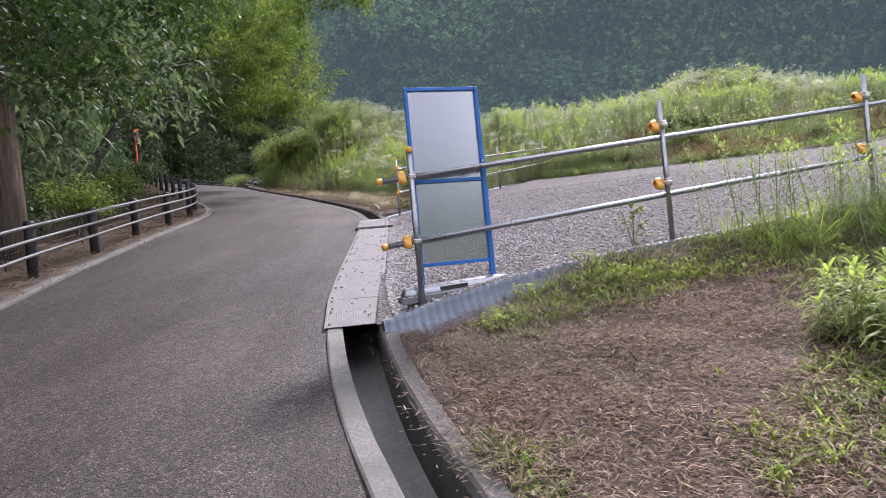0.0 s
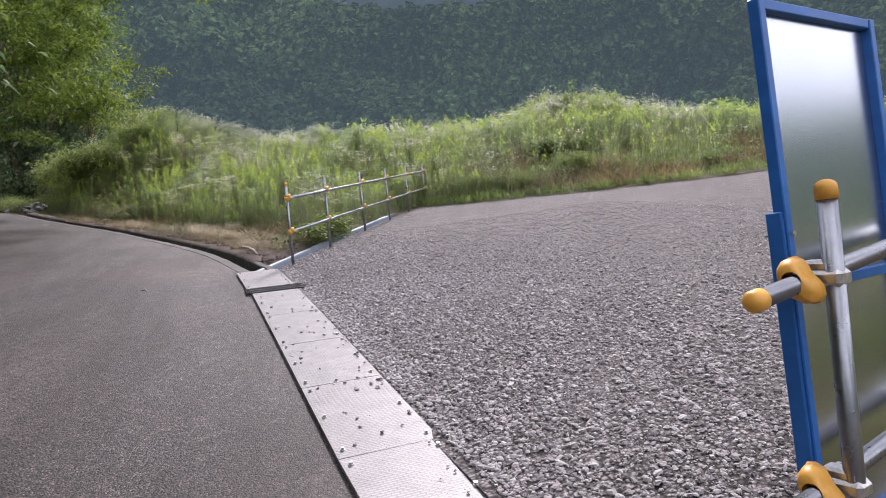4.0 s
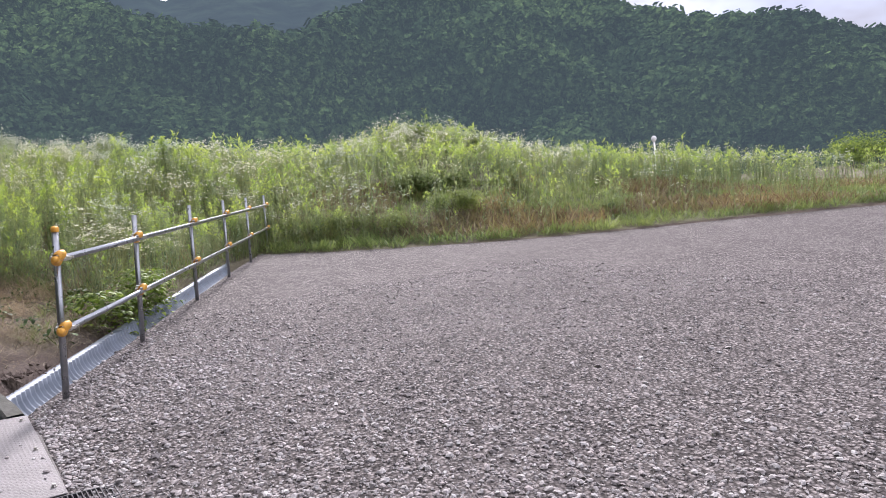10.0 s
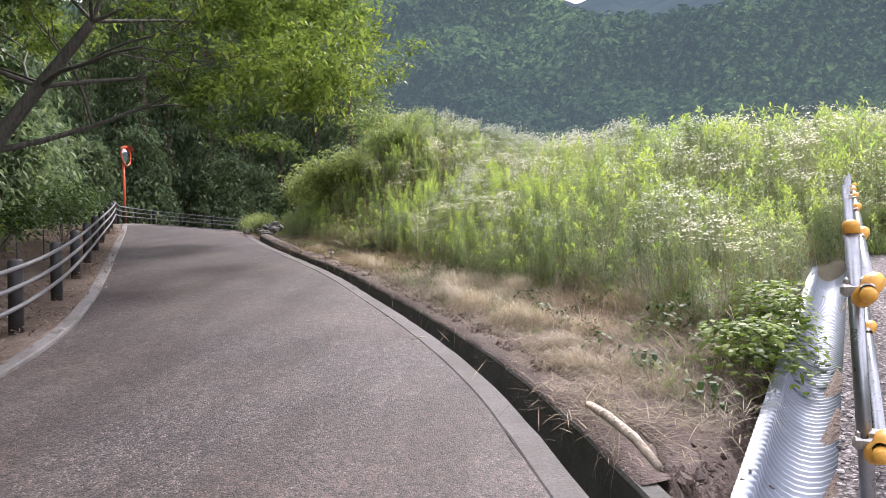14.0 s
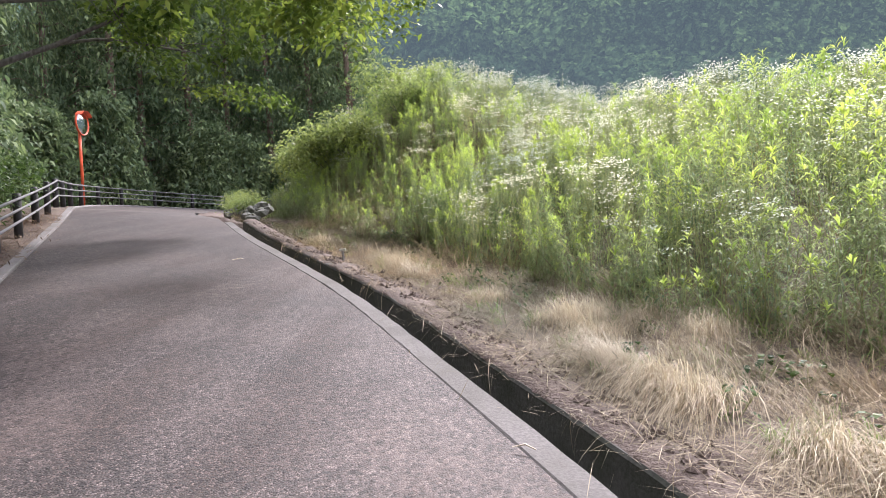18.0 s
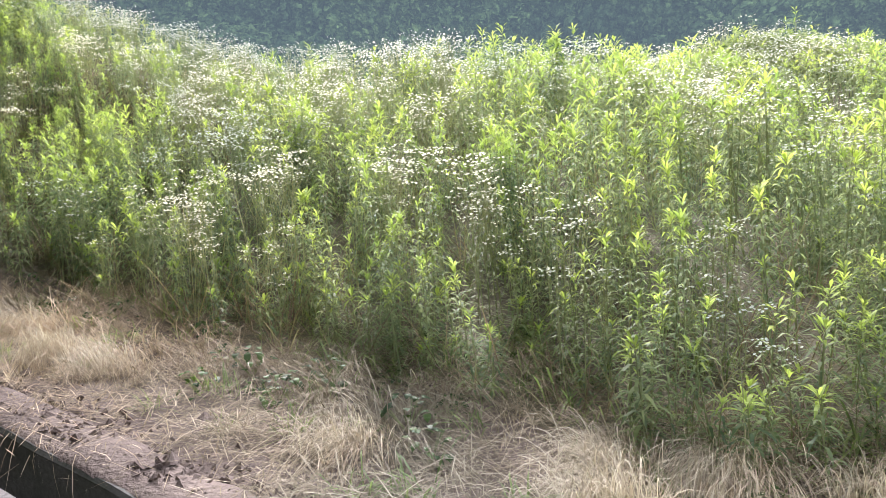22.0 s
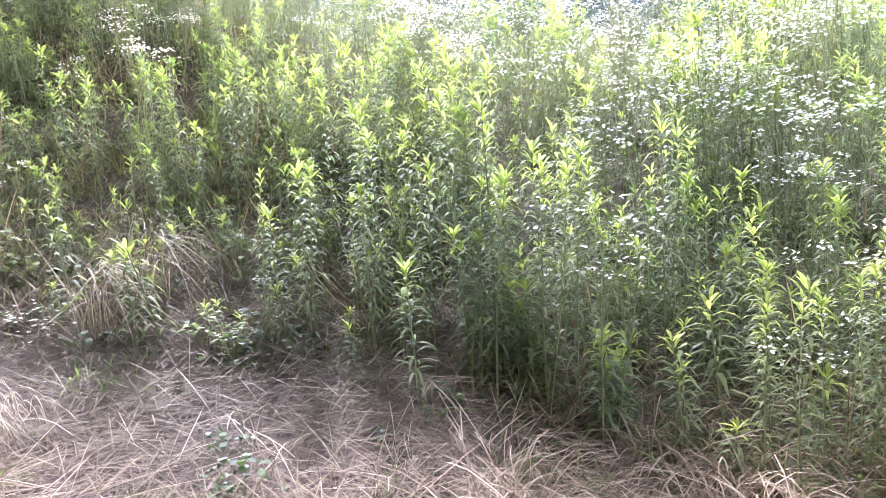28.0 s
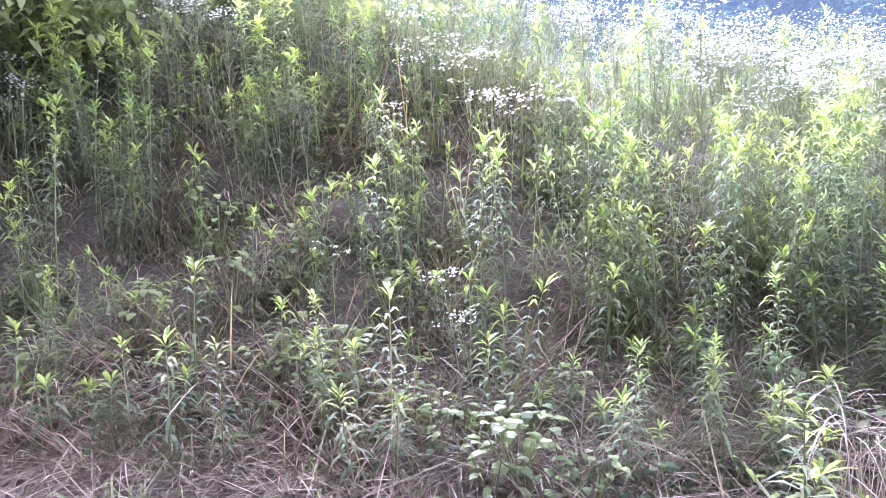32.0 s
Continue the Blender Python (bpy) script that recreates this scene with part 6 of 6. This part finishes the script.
def shrub_template(r, radius, height, leaf, mat, n, name, label):
    e = thing(name, label, "shrub")
    limbs, tips = [], []
    for k in range(7):
        a = r.random() * 6.28
        grow(r, (0, 0, -0.05), (math.cos(a) * radius, math.sin(a) * radius, height * r.uniform(0.6, 1.3)), height * 0.62, 0.02, 1, limbs, tips, 0.55, 0.2, 3)
    tagged(mesh_obj("branch_work", *join(*limbs), BARK_GREY, parent=e), kind="stuff")
    tips = np.array(tips)
    mesh_obj("foliage", *leaf_cloud(r, tips, n, 0.24 * radius, leaf, 0.5, 0.8), mat, parent=e)
    return e


s_dark = shrub_template(rt, 0.9, 1.4, 0.1, BROADLEAF, 26, "forest_shrub", "dark evergreen shrub under the trees")
s_light = shrub_template(rt, 0.7, 1.1, 0.09, LIGHTLEAF, 20, "light_shrub", "bright green shrub catching the light")
s_hill = shrub_template(rt, 1.2, 1.6, 0.13, HILLLEAF, 44, "hill_shrub", "vine-covered green shrub on the hill")
s_dark.matrix_world, s_light.matrix_world, s_hill.matrix_world = pose(-8.6, 12.5, gz(-8.6, 12.5)), pose(-7.6, 13.6, gz(-7.6, 13.6)), pose(-7.5, 36.0, gz(-7.5, 36.0) - 0.05)
for a, b, k in ((-8.6, 15.6, 1), (-9.9, 20.0, 1), (-10.8, 21.6, 1), (-8.4, 9.2, 0), (-8.9, 16.8, 0), (-12.2, 26.5, 0), (-11.4, 23.4, 0), (-14.6, 30.2, 0), (-9.8, 11.0, 0), (-17.5, 34.5, 0)):
    t = copy_thing((s_dark, s_light)[k], pose(a, b, gz(a, b) - 0.03, 0, 0, 70 * a))
    t.scale = (0.8 + 0.3 * abs(math.sin(a)), 0.8 + 0.3 * abs(math.sin(a)), 0.7 + 0.4 * abs(math.cos(b)))
for a, b, sc in ((-6.0, 36.4, 0.8), (-8.5, 37, 1.1), (-5.4, 38.4, 0.75), (-7.0, 39.5, 1.1), (-10, 40, 1.2), (-10.3, 34.0, 0.5), (-11.2, 36.0, 0.6), (-12.3, 38.3, 0.65), (4.6, 23.8, 0.45), (5.5, 23.0, 0.5), (6.5, 22.3, 0.42), (8.4, 22.8, 0.5), (11.6, 20.6, 0.35)):
    t = copy_thing(s_hill, pose(a, b, gz(a, b) - 0.05, 0, 0, 50 * a + 30 * b))
    t.scale = (sc, sc, sc * 0.95)
s_mound = shrub_template(rt, 1.0, 1.1, 0.14, MOUNDLEAF, 50, "mound_shrub", "pale green weedy bush on the mound beyond the gravel")
s_mound.matrix_world = pose(13.8, 31.8, gz(13.8, 31.8) - 0.05)
for a, b, sc in ((13.0, 32.6, 1.2), (15, 32.6, 1.1), (14.4, 30.6, 1.0), (12.0, 31.5, 0.9), (16.2, 31.6, 0.7), (9.0, 25.5, 0.8), (9.9, 25.0, 0.7), (11.0, 30.0, 0.6), (17.4, 30.4, 0.5)):
    t = copy_thing(s_mound, pose(a, b, gz(a, b) - 0.05, 0, 0, 50 * a + 30 * b))
    t.scale = (sc, sc, sc * 0.95)
for a, b, sc in ((53.0, 33.0, 2.6), (55.2, 33.5, 3.0), (57.0, 32.6, 2.4), (51.5, 32.0, 1.4), (33.0, 23.5, 0.8)):
    t = copy_thing(s_light, pose(a, b, gz(a, b) - 0.05, 0, 0, 40 * a))
    t.scale = (sc, sc, sc * 0.8)

# ---------------------------------------------------------------- stone wall where the gutter ends
wall = thing("dry_stone_wall", "mossy rough stone wall at the inside of the bend", "wall")
for i in range(46):
    u = rng.random()
    yy = 31.2 + 3.2 * u
    a, d, r = frame_at(yy)
    h = rng.random()
    size = rng.uniform(0.12, 0.24)
    at = a + r * (0.7 + 0.5 * h + rng.normal(0, 0.06)) + np.array([0, 0, 0.02 + 0.27 * h])
    v, f, _ = STONE[i % 6]
    th = rng.random() * 6.28
    vv = v * size * np.array([1, 0.85, 0.9])
    vv = np.stack([vv[:, 0] * math.cos(th) - vv[:, 1] * math.sin(th), vv[:, 0] * math.sin(th) + vv[:, 1] * math.cos(th), vv[:, 2]], -1)
    mesh_obj("stone", vv + at, f, ROCK, parent=wall)

# ---------------------------------------------------------------- small things
log = thing("dead_branch", "bleached piece of dry branch lying on the verge", "branch")
mesh_obj("wood", *tube([(-1.72, 16.1, 2.52), (-1.65, 15.85, 2.5), (-1.56, 15.6, 2.44), (-1.5, 15.38, 2.36)], [0.022, 0.027, 0.026, 0.021], 9), DRY_WOOD, parent=log, smooth=True)
stub = thing("boundary_stub", "small metal-capped marker stub in the dry grass", "marker", at=(-5.75, 25.9, gz(-5.75, 25.9)))
mesh_obj("post", *tube([(0, 0, -0.1), (0, 0, 0.2)], 0.02, 8), CONCRETE, parent=stub)
mesh_obj("cap", *box((0.1, 0.06, 0.04), (0, 0, 0.215), 0.01), CLAMP, parent=stub)
for cx, cy, ang, ln in ((-3.1, 18.6, 0.5, 0.2), (-2.9, 13.1, 2.0, 0.16), (-7.3, 25.6, 1.1, 0.3), (-3.4, 19.7, 2.6, 0.12)):
    tw = thing("twig", "pale dry twig lying on the asphalt", "twig", "twigs on the road")
    z0 = float(road_z(cx, cy)) + 0.03
    mesh_obj("wood", *tube([(cx, cy, z0), (cx + 0.5 * ln * math.cos(ang), cy + 0.5 * ln * math.sin(ang), z0 + 0.02), (cx + ln * math.cos(ang + 0.3), cy + ln * math.sin(ang + 0.3), z0 + 0.01)], [0.004, 0.006, 0.003], 5), DRY_WOOD, parent=tw)
stakes = thing("stake_fence", "thin dark stakes with a wire behind the railing", "fence")
q, z, d = along_left(1.15, 4.2, 40, 2.6)
for (a, b), zz in zip(q, z):
    mesh_obj("stake", *tube([(a, b, zz - 0.4), (a, b, zz + 0.62)], 0.011, 6), BLACK_POST, parent=stakes)
for h in (0.25, 0.55):
    mesh_obj("wire", *tube(np.concatenate([q, (z + h)[:, None]], -1), 0.0035, 4), BLACK_POST, parent=stakes)
# wire twisted round the rail at the sign
wire = thing("tie_wire", "rusty wire twisted round the rail at the sign frame", "wire")
wc = P_POSTS[0] + np.array([0.957, 0.289]) * 0.55
w0 = np.array([wc[0] + 0.015, wc[1] - 0.05, float(lot_z(*P_POSTS[0])) + 1.07])
th = np.linspace(0, 5 * np.pi, 40)
mesh_obj("loop", *tube(np.stack([w0[0] + 0.02 * np.sin(th) + 0.02 * th / 15, w0[1] - 0.02 + 0.033 * np.cos(th), w0[2] + 0.033 * np.sin(th)], -1), 0.0022, 5), WIRE, parent=wire)

# forest litter
x, y, z, zone, dr, dq, dl, hard = scatter(14000, -14, -3, -2, 30)
k = ~hard & (zone == 2) & (dl < 3.6) & (dl > 0.15)
strew("leaf_litter", [mat_of_straw(r0, 18, 0.1, 0.013, 0.14, 1) for _ in range(4)], x[k], y[k], z[k], rng.uniform(0.6, 1.3, k.sum()), [BROWN_GRASS], "fallen leaves and twigs under the railing", "leaf litter", 0.1)

# ---------------------------------------------------------------- mountains
NEAR_AZ = [-180, -120, -60, -40, -20, -11.5, -8, -2.5, 1.5, 5, 9.2, 14.4, 20, 24, 27.2, 29.8, 34, 38.7, 43, 47.6, 54.5, 59, 63.4, 70.8, 78, 83, 95, 108, 124, 140, 180]
NEAR_EL = [7, 12, 19, 21, 21.8, 22.4, 23.2, 24.2, 22.6, 21.3, 19.1, 18.6, 18.3, 18.2, 19.7, 20.5, 21.3, 21.8, 21.1, 19.0, 16.3, 15.0, 14.2, 10.9, 8.6, 7.0, 5.2, 9, 13, 7, 7]
NEAR_D = [(-40, 260), (-11, 300), (2, 300), (9, 190), (20, 150), (25, 180), (30, 300), (39, 350), (55, 230), (66, 170), (95, 170)]


def mountain(az_deg, t):
    """Height of the near mountains at a bearing and a way up from foot to ridge."""
    el = np.interp(az_deg, NEAR_AZ, NEAR_EL)
    d = np.interp(az_deg, *zip(*NEAR_D))
    rr = 72 + (d - 72) * t
    top = 4 + d * np.tan(np.radians(el + 0.5))
    a = np.radians(az_deg)
    spur = 0.84 + 0.17 * np.sin(9 * a + 3 * t) + 0.1 * np.sin(23 * a + 1.2 + 4 * t)
    z = 1.5 + (top - 1.5) * (0.18 * t + 0.82 * t ** 1.25) * np.where(t < 0.97, spur * (1 - t) + t, 1)
    return rr * np.sin(a) - 2, rr * np.cos(a) + 12, z


A, T = np.meshgrid(np.linspace(-180, 180, 361), np.linspace(0, 1, 26), indexing="ij")
X, Y, Z = mountain(A, T)
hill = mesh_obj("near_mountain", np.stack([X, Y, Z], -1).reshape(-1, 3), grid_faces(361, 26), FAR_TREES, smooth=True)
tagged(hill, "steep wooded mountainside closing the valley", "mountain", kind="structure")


def crown(r, conifer, n, leaf):
    """A far crown: clumps of leaves over a rounded or pointed body."""
    q = unit(r.normal(0, 1, (n, 3)))
    q[:, 2] = np.where(q[:, 2] < -0.35, -q[:, 2], q[:, 2])
    lobes = 1 + 0.16 * np.sin(3 * q[:, 0] + r.random() * 6) * np.cos(4 * q[:, 1] + r.random() * 6)
    c = q * (lobes * r.uniform(0.8, 1.08, n))[:, None] * r.uniform(0.8, 1.2, 3)
    if conifer:
        h = ((c[:, 2] + 1.1) / 2.1).clip(0, 1)
        c[:, :2] *= (1.15 - 0.98 * h)[:, None] * 0.8
        c[:, 2] = (c[:, 2] + 0.6) * 1.35
    else:
        c *= np.array([1.0, 1.0, 0.85])
    nrm = unit(q + r.normal(0, 0.38, (n, 3)))
    u = unit(np.cross(nrm, r.normal(0, 1, (n, 3))))
    w = np.cross(nrm, u)
    s_ = leaf * r.uniform(0.6, 1.4, (n, 1))
    v = np.stack([c - u * s_, c + w * s_ * 0.7, c + u * s_, c - w * s_ * 0.7], 1).reshape(-1, 3)
    k = np.arange(n)[:, None] * 4
    return v, np.concatenate([k + np.array([[0, 1, 2]]), k + np.array([[0, 2, 3]])]), np.zeros(2 * n, int)


rc = np.random.default_rng(9)
for nm, n, t0, t1, sub, s0, s1 in (("near", 2100, 0.0, 0.4, (130, 0.2), 2.0, 3.8), ("high", 7600, 0.34, 1.0, (64, 0.27), 1.6, 3.2)):
    az = rng.uniform(-32, 98, n)
    t = np.sqrt(rng.uniform(t0 ** 2, t1 ** 2, n))
    X, Y, Z = mountain(az, t)
    con = (patch(X, Y, 24) > 0.5) & (t < 0.86)
    sizes = rng.uniform(s0, s1, n) * np.hypot(X, Y) / 150
    for flag, word in ((True, "conifers"), (False, "broad-leaved trees")):
        k = con == flag
        kinds_c = [crown(rc, flag, *sub) for _ in range(6)]
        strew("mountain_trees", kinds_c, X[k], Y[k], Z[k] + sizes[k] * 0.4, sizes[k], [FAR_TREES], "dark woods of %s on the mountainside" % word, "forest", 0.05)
FAZ = np.linspace(-40, 110, 301)
FEL = np.interp(FAZ, [-40, -12, 0, 5, 12, 17.5, 22, 26, 30, 36, 60, 110], [14, 18, 21.5, 22.3, 21.7, 22.9, 22.3, 22.3, 21.4, 19, 9, 5])
FT = np.linspace(0, 1, 14)
fd = 420 + 480 * FT[None, :] + 0 * FAZ[:, None]
fzz = (5 + 900 * np.tan(np.radians(FEL)))[:, None] * (0.2 + 0.8 * FT)[None, :] + (3 * np.sin(FAZ * 1.3 + 1) + 2 * np.sin(FAZ * 3.1))[:, None] * FT[None, :] ** 4
fa = np.radians(FAZ)[:, None]
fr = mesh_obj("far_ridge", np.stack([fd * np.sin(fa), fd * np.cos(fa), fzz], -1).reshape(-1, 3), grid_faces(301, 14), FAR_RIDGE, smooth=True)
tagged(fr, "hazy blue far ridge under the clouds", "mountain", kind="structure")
